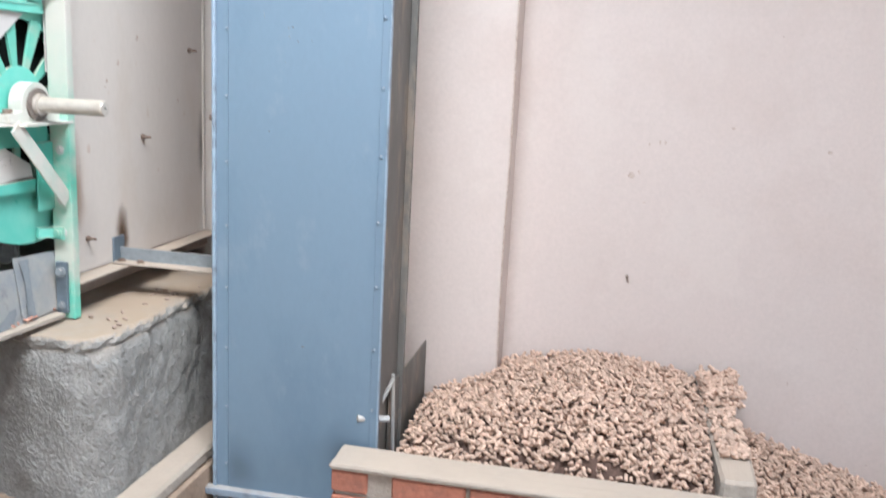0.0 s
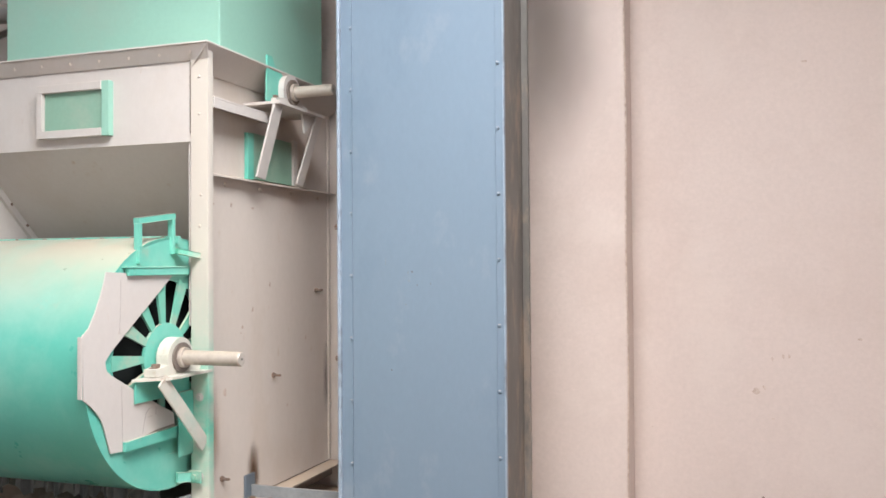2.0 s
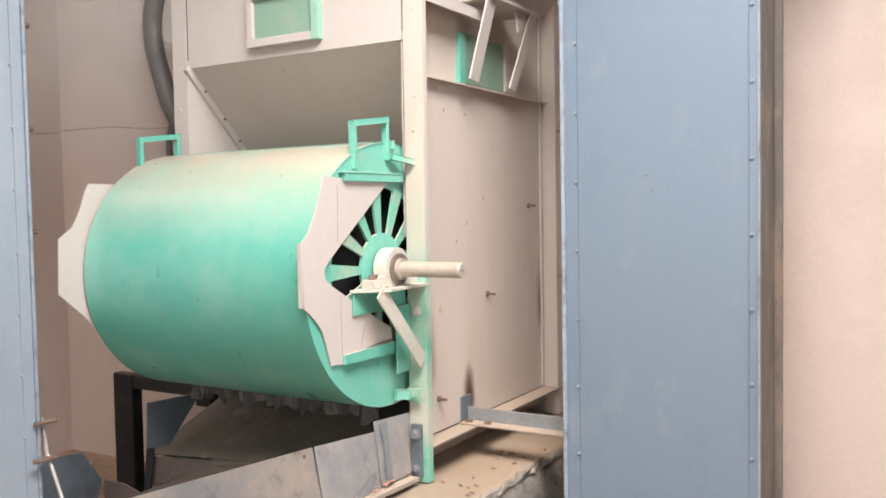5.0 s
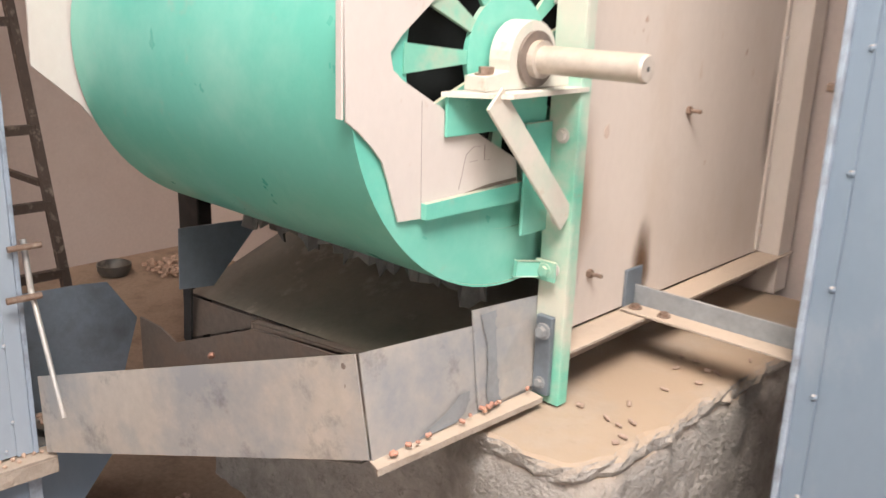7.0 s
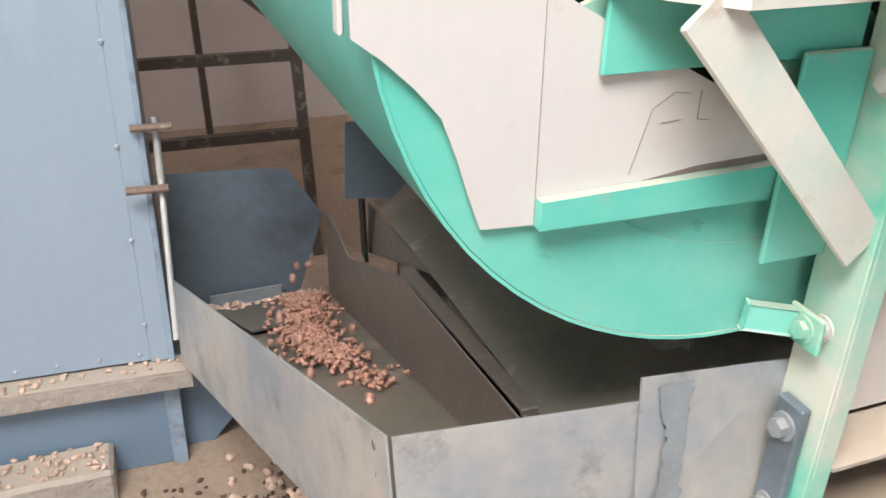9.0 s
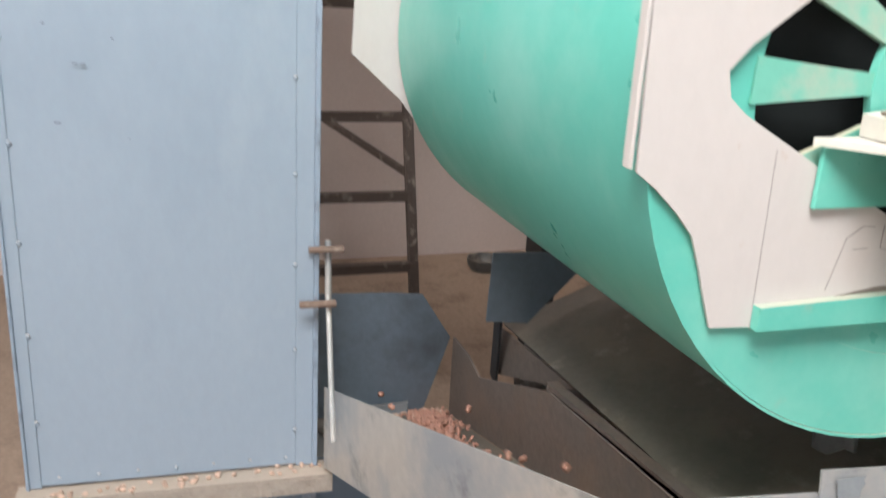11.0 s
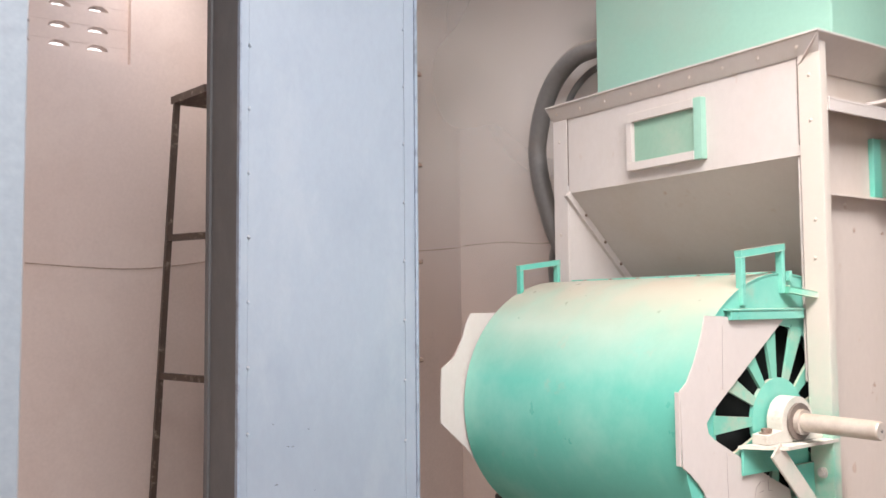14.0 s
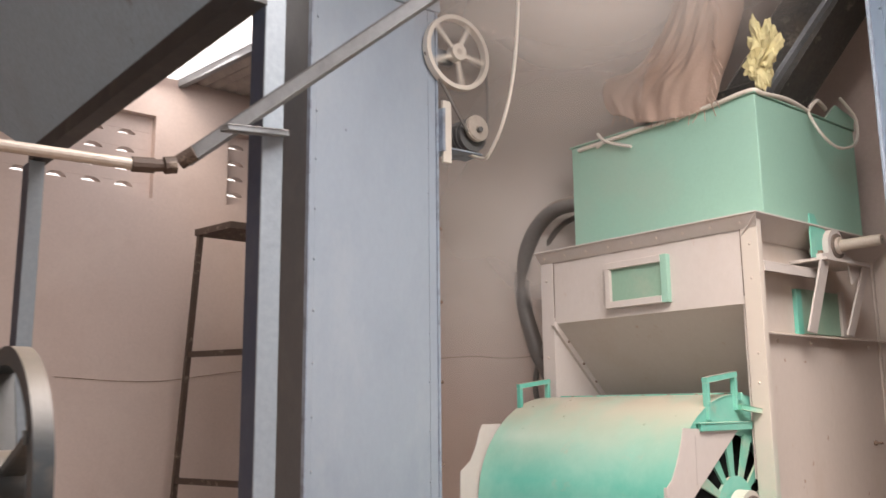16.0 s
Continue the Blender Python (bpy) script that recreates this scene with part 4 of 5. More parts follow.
def elevator_b():
    e = thing("bucket_elevator", (-2.96, 1.56, 0.0), "tall pale blue bucket elevator with a motor and pulley", "elevator", "bucket elevators")
    x0, x1, y0, y1, z0, z1 = -3.118, -2.838, 1.266, 1.842, 0.262, 3.16
    part("front_cover", box(x1 - 0.006, x1 - 0.002, y0 + 0.026, y1 - 0.045, z0 + 0.003, z1), BLUE_LIT, e)
    part("flange", box(x1 - 0.006, x1, y0 + 0.004, y0 + 0.026, z0, z1, 0.001), BLUE_LIT, e)
    part("flange", box(x1 - 0.006, x1, y1 - 0.045, y1 - 0.01, z0, z1, 0.001), BLUE_LIT, e)
    part("flange", box(x1 - 0.02, x1 + 0.008, y1 - 0.01, y1, z0, z1, 0.001), BLUE_EDGE, e, "worn flange edge")
    part("flange", box(x1 - 0.02, x1 + 0.006, y0 - 0.002, y0 + 0.004, z0, z1, 0.001), BLUE_EDGE, e)
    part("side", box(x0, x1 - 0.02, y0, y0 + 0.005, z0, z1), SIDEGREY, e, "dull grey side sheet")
    part("side", box(x0, x1 - 0.02, y1 - 0.006, y1 - 0.001, z0, z1), BLUE_LIT, e)
    part("back", box(x0, x0 + 0.005, y0 + 0.005, y1 - 0.006, z0, z1), BLUE_LIT, e)
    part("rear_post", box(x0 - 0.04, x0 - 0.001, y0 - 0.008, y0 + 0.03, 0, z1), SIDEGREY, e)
    part("head_cap", prism([(x0 - 0.02, z1), (x1 + 0.012, z1), (x1 + 0.012, z1 + 0.05), (x1 - 0.08, z1 + 0.16), (x0 + 0.06, z1 + 0.16), (x0 - 0.02, z1 + 0.05)], "y", y0 - 0.01, y1 + 0.01), BLUE_LIT, e)
    led = box(x1 - 0.02, x1 + 0.04, y0 - 0.02, y1 + 0.03, 0.252, 0.259, 0.001)
    part("ledge", box(x1 + 0.034, x1 + 0.04, y0 - 0.02, y1 + 0.03, 0.215, 0.252, 0.001, led), MORTAR, e, "dusty angle ledge strewn with shell bits")
    part("boot", box(x0, x1, y0, y1, 0, 0.252, 0.003), BLUE_SHADED, e, "blue boot section at the floor")
    part("boot_flange", box(x1, x1 + 0.006, y1 - 0.03, y1, 0, 0.25, 0.001), BLUE_EDGE, e)
    part("inlet", prism([(1.842, 0.245), (1.842, 0.0), (1.90, 0.0), (2.10, 0.245)], "x", x0 + 0.02, x1 - 0.05), BLUE_SHADED, e, "slanted blue inlet hopper")
    for i in range(16):
        z = 0.35 + i * 0.185
        part("rivet", rivet((x1, y1 - 0.047, z), (1, 0, 0), 0.0055), BLUE_LIT, e)
        part("rivet", rivet((x1, y0 + 0.028, z + 0.06), (1, 0, 0), 0.0055), BLUE_LIT, e)
    for i in range(7):
        part("rivet", rivet((x1 - 0.002, y0 + 0.06 + i * 0.075, z0 + 0.02), (1, 0, 0), 0.005), BLUE_LIT, e)
    for z in (1.335, 1.645, 1.955, 2.25, 2.62):
        b = rod((x1 - 0.01, y1, z), (x1 - 0.01, y1 + 0.022, z), 0.007, 6)
        part("side_bolt", rod((x1 - 0.01, y1, z), (x1 - 0.01, y1 + 0.008, z), 0.012, 6, bm=b), RUST, e)
    part("take_up_bolt", rod((-2.80, 1.80, 0.649), (-2.80, 1.872, 0.649), 0.008, 8), RUST, e)
    part("take_up_bolt", rod((-2.825, 1.82, 0.755), (-2.825, 1.89, 0.755), 0.007, 8), RUST, e)
    # motor, its plate and the small pulley
    part("motor_plate", box(-2.92, -2.80, 1.842, 1.856, 2.56, 2.74, 0.002), BLUE_EDGE, e)
    part("slide_bracket", box(-2.835, -2.82, 1.857, 1.90, 2.52, 2.78, 0.001), PLASTIC, e)
    part("motor_shelf", box(-2.96, -2.845, 1.857, 2.08, 2.588, 2.596, 0.001), BLUE_EDGE, e)
    mot = rod((-3.0, 2.03, 2.668), (-2.845, 2.03, 2.668), 0.070, 32)
    mot = rod((-2.845, 2.03, 2.680), (-2.79, 2.03, 2.680), 0.012, 12, bm=mot)
    mo = part("motor", mot, SIDEGREY, e, "dusty grey electric motor", True)
    for i in range(5):
        part("fin", ring((2.03, 2.668), "x", 0.069, 0.074, -2.97 + i * 0.024, -2.964 + i * 0.024, 32), SIDEGREY, mo)
    mp = rod((-2.828, 2.03, 2.690), (-2.812, 2.03, 2.690), 0.056, 32)
    mp = rod((-2.812, 2.03, 2.690), (-2.807, 2.03, 2.690), 0.050, 32, bm=mp)
    part("motor_pulley", rod((-2.807, 2.03, 2.690), (-2.798, 2.03, 2.690), 0.012, 12, bm=mp), SHAFT, e, "small grey belt pulley", True)
    part("head_shaft", rod((-2.895, 1.925, 2.995), (-2.79, 1.925, 2.995), 0.014, 16), SHAFT, e)
    part("bearing_arm", box(-2.90, -2.868, 1.842, 1.95, 2.965, 3.025, 0.003), GREY, e)
    part("belt", bar((-2.815, 1.925 - 0.159, 2.965), (-2.815, 2.03 - 0.052, 2.665), 0.010, 0.007, (1, 0, 0), 0), RUBBER, e, "black drive belt")
    part("belt", bar((-2.815, 1.925 + 0.160, 2.985), (-2.815, 2.03 + 0.055, 2.695), 0.010, 0.005, (1, 0, 0), 0), RUBBER, e, "black drive belt")
    return e


EB = elevator_b()
EB.rotation_euler[2] = -radians(3.1)
# the head pulley turns
PULLEY = new("head_pulley")
PULLEY.parent = EB
PULLEY_AT = Vector((-2.812, 1.925, 2.995)) - Vector((-2.96, 1.56, 0.0))


def pulley_parts():
    ORIGIN[PULLEY.name] = Vector((0, 0, 0))
    PULLEY.location = PULLEY_AT
    part("pulley_rim", ring((0, 0), "x", 0.142, 0.161, -0.016, 0.016, 56), PLASTIC, PULLEY, "dusty white pulley rim", True)
    part("pulley_hub", ring((0, 0), "x", 0.014, 0.036, -0.02, 0.022, 28), PLASTIC, PULLEY, smooth=True)
    for k in range(5):
        a = 2 * math.pi * k / 5
        part("pulley_spoke", bar((0, 0.033 * math.cos(a), 0.033 * math.sin(a)), (0, 0.145 * math.cos(a), 0.145 * math.sin(a)), 0.018, 0.01, (1, 0, 0)), PLASTIC, PULLEY)


pulley_parts()
single("motor_cable", tube([(-2.87, 2.03, 2.60), (-2.78, 2.03, 2.56), (-2.70, 2.0, 2.55), (-2.60, 1.99, 2.66), (-2.545, 2.0, 2.85), (-2.51, 2.0, 3.1), (-2.50, 2.0, 3.4), (-2.5, 2.02, 3.78)], 0.007), PLASTIC, "white cable from the elevator motor to the roof", "cable", smooth=True)

# lever rod at the elevator foot
lv = rod((-2.812, 1.853, 0.655), (-2.664, 1.838, 0.406), 0.006, 10)
single("lever_rod", rod((-2.838, 1.856, 0.765), (-2.812, 1.853, 0.645), 0.007, 10, bm=lv), STEEL, "thin bare steel lever rod bolted to the elevator", "rod", smooth=True)

# ---- chute from sheller to elevator ----
C = thing("kernel_chute", (-2.4, 2.05, 0.25), "open stained galvanised sheet chute between sheller and elevator", "chute")
A0, A1, B0, B1 = (-2.802, 1.850, 0.263), (-2.812, 1.850, 0.450), (-1.852, 1.990, 0.585), (-1.882, 1.985, 0.762)
part("front_panel", curved_sheet([A0, B0, B1, A1], 0.003), STEEL, C, "pale galvanised front panel", True)
part("side_panel", curved_sheet([(-1.850, 1.992, 0.583), (-1.852, 2.44, 0.572), (-1.868, 2.44, 0.728), (-1.880, 1.988, 0.762)], 0.003), STEEL, C, smooth=True)
part("patch_plate", sheet([(-1.846, 2.247, 0.59), (-1.848, 2.423, 0.585), (-1.862, 2.423, 0.764), (-1.872, 2.247, 0.773)], 0.003), STEEL, C, "bolted patch plate")
bs = curved_sheet([(-1.850, 1.988, 0.584), (-1.846, 2.40, 0.578), (-1.810, 2.395, 0.578), (-1.822, 1.98, 0.584)], 0.004)
bs = merge(bs, curved_sheet([(-1.822, 1.98, 0.584), (-1.810, 2.395, 0.578), (-1.810, 2.395, 0.567), (-1.822, 1.98, 0.571)], 0.003))
part("bottom_angle", bs, MORTAR, C, "dusty bottom angle with stray kernels")
part("back_panel", prism([(1.85, 0.27), (1.85, 0.585), (2.05, 0.575), (2.116, 0.567), (2.191, 0.451), (2.126, 0.25)], "x", -3.010, -3.005), BLUEGREY, C, "dark blue-grey scoop plate")
part("floor_plate", sheet([(-3.005, 1.862, 0.24), (-1.884, 2.0, 0.56), (-1.884, 2.20, 0.56), (-3.005, 2.195, 0.24)], 0.004), DARKSTEEL, C, "worn dark chute floor")
part("rear_panel", prism([(-3.004, 0.245), (-1.90, 0.56), (-1.90, 0.635), (-2.05, 0.625), (-2.46, 0.578), (-2.822, 0.432), (-2.90, 0.452), (-3.004, 0.452)], "y", 2.198, 2.203), BROWNSTEEL, C, "brown scuffed rear plate")
part("gap_plate", prism([(-2.836, 0.43), (-2.46, 0.577), (-2.836, 0.546)], "y", 2.246, 2.25), BROWNSTEEL, C, "rust-brown triangular closing plate")
part("rusty_angle", bar((-2.48, 2.207, 0.580), (-2.02, 2.207, 0.626), 0.018, 0.016), BROWNSTEEL, C, "rusty angle along the rear edge")
part("inclined_sheet", curved_sheet([(-2.84, 2.258, 0.548), (-1.90, 2.215, 0.635), (-1.90, 2.75, 0.80), (-2.74, 2.60, 0.742)], 0.004), DARKSTEEL, C, "dark dusty inclined sheet under the drum", True)
fp = curved_sheet([(-2.752, 2.176, 0.600), (-2.752, 2.27, 0.590), (-2.752, 2.42, 0.742), (-2.746, 2.178, 0.754)], 0.004)
part("flap", fp, BLUEGREY, C, "bent dark steel flap")
part("flap_strap", bar((-2.775, 2.215, 0.60), (-2.826, 2.236, 0.425), 0.03, 0.006, (0, 1, 0)), BLACK, C, "dark flat strap below the flap")


def ragged_strip():
    """A torn dark strip that hangs under the drum, its lower edge frayed."""
    rg = random.Random(12)
    bm = bmesh.new()
    top, low = [], []
    n = 46
    for k in range(n + 1):
        x = -2.70 + 0.78 * k / n
        top.append(bm.verts.new((x, 2.34 + 0.004 * math.sin(9 * k), 0.803)))
        low.append(bm.verts.new((x + rg.uniform(-0.006, 0.006), 2.335 + rg.uniform(-0.02, 0.01), 0.768 - 0.012 * math.sin(k * 0.9) - rg.uniform(0, 0.026))))
    for k in range(n):
        bm.faces.new((top[k], top[k + 1], low[k + 1], low[k]))
    more = bmesh.ops.extrude_face_region(bm, geom=bm.faces[:])
    bmesh.ops.translate(bm, vec=(0, 0.004, 0), verts=[v for v in more["geom"] if isinstance(v, bmesh.types.BMVert)])
    bmesh.ops.recalc_face_normals(bm, faces=bm.faces[:])
    return bm


part("torn_strip", ragged_strip(), DARKSTEEL, C, "torn black strip hanging under the drum")
part("divider", sheet([(-2.99, 1.93, 0.262), (-2.985, 2.085, 0.268), (-2.78, 2.055, 0.326), (-2.78, 1.985, 0.322)], 0.004), BLACK, C, "dark divider plate at the chute's mouth")
part("divider_lip", bar((-2.99, 1.93, 0.280), (-2.985, 2.085, 0.284), 0.004, 0.03), GREY, C)

S = thing("machine_stand", (-3.3, 2.55, 0), "black painted square tube stand under the drum", "stand")
part("post", box(-3.36, -3.245, 2.53, 2.58, 0, 0.745, 0.004), BLACK, S)
part("rail", box(-3.244, -2.80, 2.53, 2.58, 0.69, 0.745, 0.004), BLACK, S)
part("post", box(-2.95, -2.87, 2.9, 2.96, 0, 0.70, 0.004), BLACK, S)
part("rail", box(-2.95, -2.87, 2.582, 2.90, 0.64, 0.70, 0.004), BLACK, S)

# ---- trestle ladder ----
L = thing("trestle_ladder", (-4.45, 2.0, 0), "paint-splashed dark steel trestle ladder with a small top platform", "ladder")
TOPZ = 2.45
LEGS = {}
for key, top, foot in (((0, 0), (-4.487, 1.565), (-4.77, 1.525)), ((1, 0), (-4.23, 1.76), (-3.67, 1.74)), ((1, 1), (-4.23, 2.28), (-3.66, 2.32)), ((0, 1), (-4.487, 2.03), (-4.80, 2.145))):
    LEGS[key] = (Vector((*top, TOPZ)), Vector((*foot, 0)))
    part("leg", bar((*foot, 0), (*top, TOPZ), 0.026, 0.026, (1, 0, 0)), LADDER, L)


def on_leg(key, z):
    t, f = LEGS[key]
    return f + (t - f) * (z / TOPZ)


part("platform", prism([(-4.515, 1.545), (-4.20, 1.60), (-4.19, 2.31), (-4.515, 2.05)], "z", TOPZ, TOPZ + 0.035), LADDER, L)
for z in (0.371, 0.594, 0.84, 1.18, 1.50, 1.82):
    part("rung", bar(on_leg((1, 0), z), on_leg((1, 1), z), 0.025, 0.03), LADDER, L)
for z in (0.56, 1.19, 1.83):
    part("side_rung", bar(on_leg((0, 0), z), on_leg((1, 0), z), 0.022, 0.03), LADDER, L)
part("brace", bar(on_leg((0, 1), 0.74), on_leg((1, 1), 0.66), 0.016, 0.02), LADDER, L)

# ---- bowl and loose nuts by the wall ----
bw = bmesh.new()
rows = []
for r, z in ((0.035, 0.0), (0.06, 0.006), (0.075, 0.03), (0.078, 0.06), (0.074, 0.06), (0.068, 0.03), (0.05, 0.012), (0.0005, 0.01)):
    rows.append([bw.verts.new((-4.67 + r * math.cos(2 * math.pi * k / 28), 2.93 + r * math.sin(2 * math.pi * k / 28), z)) for k in range(28)])
for a, b in zip(rows, rows[1:]):
    for k in range(28):
        bw.faces.new((a[k], a[(k + 1) % 28], b[(k + 1) % 28], b[k]))
bw.faces.new(rows[0][::-1])
bmesh.ops.recalc_face_normals(bw, faces=bw.faces[:])
single("metal_bowl", bw, DARKSTEEL, "small dark metal bowl on the floor by the wall", "bowl", smooth=True)


# ---- peanuts ----
def pod_template(length=0.034, r=0.0074, around=6, along=6):
    verts, faces = [], []
    for i in range(along):
        u = i / (along - 1)
        rad = r * (0.25 if i in (0, along - 1) else 1.0 + 0.22 * math.cos(4 * math.pi * (u - 0.27)))
        for k in range(around):
            a = 2 * math.pi * k / around
            verts.append(((u - 0.5) * length, rad * math.cos(a), rad * math.sin(a)))
    for i in range(along - 1):
        for k in range(around):
            faces.append((i * around + k, i * around + (k + 1) % around, (i + 1) * around + (k + 1) % around, (i + 1) * around + k))
    faces.append(tuple(range(around))[::-1])
    faces.append(tuple((along - 1) * around + k for k in range(around)))
    return np.array(verts), faces


def scatter(name, spots, template, mat, label, category, rng, size=(0.8, 1.2), flat=0.5, extra=None):
    """Many small pods in one object."""
    tv, tf = template
    vs, fs = [], []
    for p in spots:
        e = Euler((rng.uniform(0, 6.3), rng.uniform(-flat, flat), rng.uniform(0, 6.3)))
        m = np.array(e.to_matrix()) * rng.uniform(*size)
        base = len(vs) * len(tv)
        vs.append(tv @ m.T + np.array(p))
        fs += [tuple(i + base for i in f) for f in tf]
    verts = np.concatenate(vs)
    if extra:
        base = len(verts)
        verts = np.concatenate([verts, np.array(extra[0])])
        fs += [tuple(i + base for i in f) for f in extra[1]]
    me = bpy.data.meshes.new(name)
    me.from_pydata(verts.tolist(), [], fs)
    for pl in me.polygons:
        pl.use_smooth = True
    me.materials.append(mat)
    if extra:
        # The extra faces are dark to imitate shade in the gaps between pods.
        me.materials.append(HUSK_GAP)
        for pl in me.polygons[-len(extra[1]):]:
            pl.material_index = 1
    return tagged(new(name, me), label, category, "", "stuff")


def heap_z(x, y):
    """The surface of the peanuts in the pit: a mound left of the partition, a lower slope right of it."""
    if x < 0.25:
        z = 0.245 - 0.30 * abs(x + 0.20) ** 1.5 + 0.05 * math.sin(2.5 * y)
        z -= 0.22 * max(0, (2.95 - y)) ** 1.2 + 1.3 * max(0, 2.70 - y)
        z -= 0.10 * max(0, -0.55 - x)
        return z + 0.012 * noise.noise(Vector((x * 5, y * 5, 0)))
    return 0.0 - 0.33 * (x - 0.40) - 0.10 * max(0, 3.3 - y) + 0.012 * noise.noise(Vector((x * 5, y * 5, 0)))


def heap(name, x0, x1, y0, label):
    rng = random.Random(4)
    # Dark base sheet below the pods; its colour stands in for shaded gaps.
    nx, ny = int((x1 - x0) / 0.045), 26
    vs, fs = [], []
    for i in range(nx + 1):
        x = x0 + (x1 - x0) * i / nx
        for j in range(ny + 1):
            y = y0 + (back_y(x) - 0.005 - y0) * j / ny
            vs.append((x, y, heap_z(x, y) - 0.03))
    for i in range(nx):
        for j in range(ny):
            a = i * (ny + 1) + j
            fs.append((a, a + ny + 1, a + ny + 2, a + 1))
    spots = []
    n = int((x1 - x0) * (3.6 - y0) * 5600)
    for _ in range(n):
        x = rng.uniform(x0 + 0.01, x1 - 0.01)
        y = rng.uniform(y0 + 0.01, back_y(x) - 0.02)
        if PX - 0.66 < x < PX + 0.01 and y > back_y(x) - 0.22:
            continue
        spots.append((x, y, heap_z(x, y) + rng.uniform(-0.034, 0.006)))
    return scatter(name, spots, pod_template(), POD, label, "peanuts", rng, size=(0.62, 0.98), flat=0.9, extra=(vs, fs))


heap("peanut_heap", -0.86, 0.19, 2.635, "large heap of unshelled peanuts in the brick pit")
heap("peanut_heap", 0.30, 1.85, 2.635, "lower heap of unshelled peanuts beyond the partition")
rng = random.Random(9)
spots = [(rng.uniform(0.20, 0.29), rng.uniform(2.8, 3.55), 0.217 + rng.uniform(0, 0.012)) for _ in range(210)]
spots += [(rng.uniform(0.19, 0.33), rng.uniform(3.25, 3.56), 0.22 + rng.uniform(0, 0.04)) for _ in range(260)]
scatter("spilt_peanuts", spots, pod_template(), POD, "unshelled peanuts spilt on the partition wall", "peanuts", rng)
spots = [(rng.uniform(-1.80, -1.63), rng.uniform(2.30, 3.0), 0.556) for _ in range(16)]
for p in spots:
    tv, tf = pod_template(rng.uniform(0.012, 0.024), rng.uniform(0.0025, 0.005))
    me = bpy.data.meshes.new("loose_peanut")
    me.from_pydata(tv.tolist(), [], tf)
    me.materials.append(JUTE)
    for pl in me.polygons:
        pl.use_smooth = True
    o = new("loose_peanut", me)
    o.matrix_world = pose(*p, 0, 0, rng.uniform(0, 360))
    tagged(o, "dusty loose peanut lying on the concrete plinth", "peanut", "loose peanuts")
kt = pod_template(0.0115, 0.0038, 6, 6)
spots = []
for _ in range(1700):
    x = -2.998 + 0.62 * rng.random() ** 1.25
    mid = np.interp(x, (-3.0, -2.88, -2.74, -2.62, -2.50, -2.34), (2.115, 2.122, 2.08, 2.085, 2.11, 2.15))
    half = np.interp(x, (-3.0, -2.88, -2.74, -2.55, -2.34), (0.030, 0.022, 0.032, 0.026, 0.02))
    y = min(2.19, mid + rng.gauss(0, half))
    if x > -2.53 and rng.random() < 0.72:
        continue
    spots.append((x, y, 0.248 + (x + 3.005) * 0.2855 + rng.uniform(0, 0.018)))
scatter("peanut_kernels", spots, kt, KERNEL, "red peanut kernels and shell bits on the chute floor", "peanut kernels", rng)
spots = [(rng.uniform(-2.995, -2.86), rng.uniform(1.9, 2.17), 0.258 + rng.uniform(0, 0.014)) for _ in range(520)]
scatter("shell_bits", spots, pod_template(0.016, 0.005, 6, 4), POD, "broken shell bits at the chute's mouth", "peanut shells", rng)
spots = [(-1.838 + rng.uniform(-0.003, 0.008), 2.01 + 0.38 * rng.random() ** 1.6, 0.593) for _ in range(15)]
scatter("stray_kernels", spots, kt, KERNEL, "stray pink kernels on the chute's bottom angle", "peanut kernels", rng)
spots = [(-2.82 + rng.uniform(-0.01, 0.02), rng.uniform(1.3, 1.84), 0.263) for _ in range(44)]
spots += [(rng.uniform(-2.825, -2.745), rng.uniform(1.47, 1.68), 0.088) for _ in range(60)]
scatter("ledge_shells", spots, pod_template(0.014, 0.004, 6, 4), POD, "shell bits lying on the elevator's ledge", "peanut shells", rng)
spots = [(rng.uniform(-2.8, -2.3), rng.uniform(1.9, 2.2), 0.004) for _ in range(120)]
spots += [(-4.56 + rng.uniform(-0.12, 0.12), 3.14 + rng.uniform(-0.08, 0.12), 0.012 + rng.uniform(0, 0.03)) for _ in range(70)]
scatter("floor_peanuts", spots, pod_template(0.028, 0.008), POD, "peanuts and shells littering the floor", "peanuts", rng)

# ---- brick pit wall and partition ----
W = thing("pit_wall", (-0.1, 2.37, -0.2), "low red brick pit wall with a dusty mortar cap", "brick wall")
core = box(-0.97, 1.9, 2.51, 2.615, -0.7, 0.14, 0)
part("mortar_core", core, MORTAR, W)
cap = rough_up(box(-0.985, 1.9, 2.488, 2.635, 0.141, 0.163, 0.009), 7, 0.006, 14)
part("mortar_cap", cap, MORTAR, W, "rounded dusty mortar capping")
bmsh = box(-0.115, 0.115, 2.312, 2.37, 0.0, 0.07, 0.006)
for v in bmsh.verts:
    v.co -= Vector((0, 2.34, 0.035))
bme = bpy.data.meshes.new("brick")
bmsh.to_mesh(bme)
bmsh.free()
bme.materials.append(BRICK)
for row in range(3):
    for i in range(12):
        o = new("brick", bme)
        o.parent = W
        o.location = Vector((-0.915 + 0.118 * (row % 2) + i * 0.243 + (-0.008 - 0.118 * (row % 2) if i == 0 else 0), 2.525, 0.10 - row * 0.083)) - Vector((-0.1, 2.37, -0.2))
        if i == 0:
            o.scale = (0.5, 1, 1)
P = thing("pit_partition", (0.29, 2.95, -0.7), "low grey mortar-capped partition wall across the pit", "brick wall")
part("wall", rough_up(box(0.19, 0.30, 2.645, 3.63, -0.7, 0.205, 0.01), 5, 0.006, 10), MORTAR, P)
part("side_plate", box(-0.885, -0.88, 2.80, 3.36, -0.3, 0.31), DULL, W, "grey sheet guard beside the elevator")
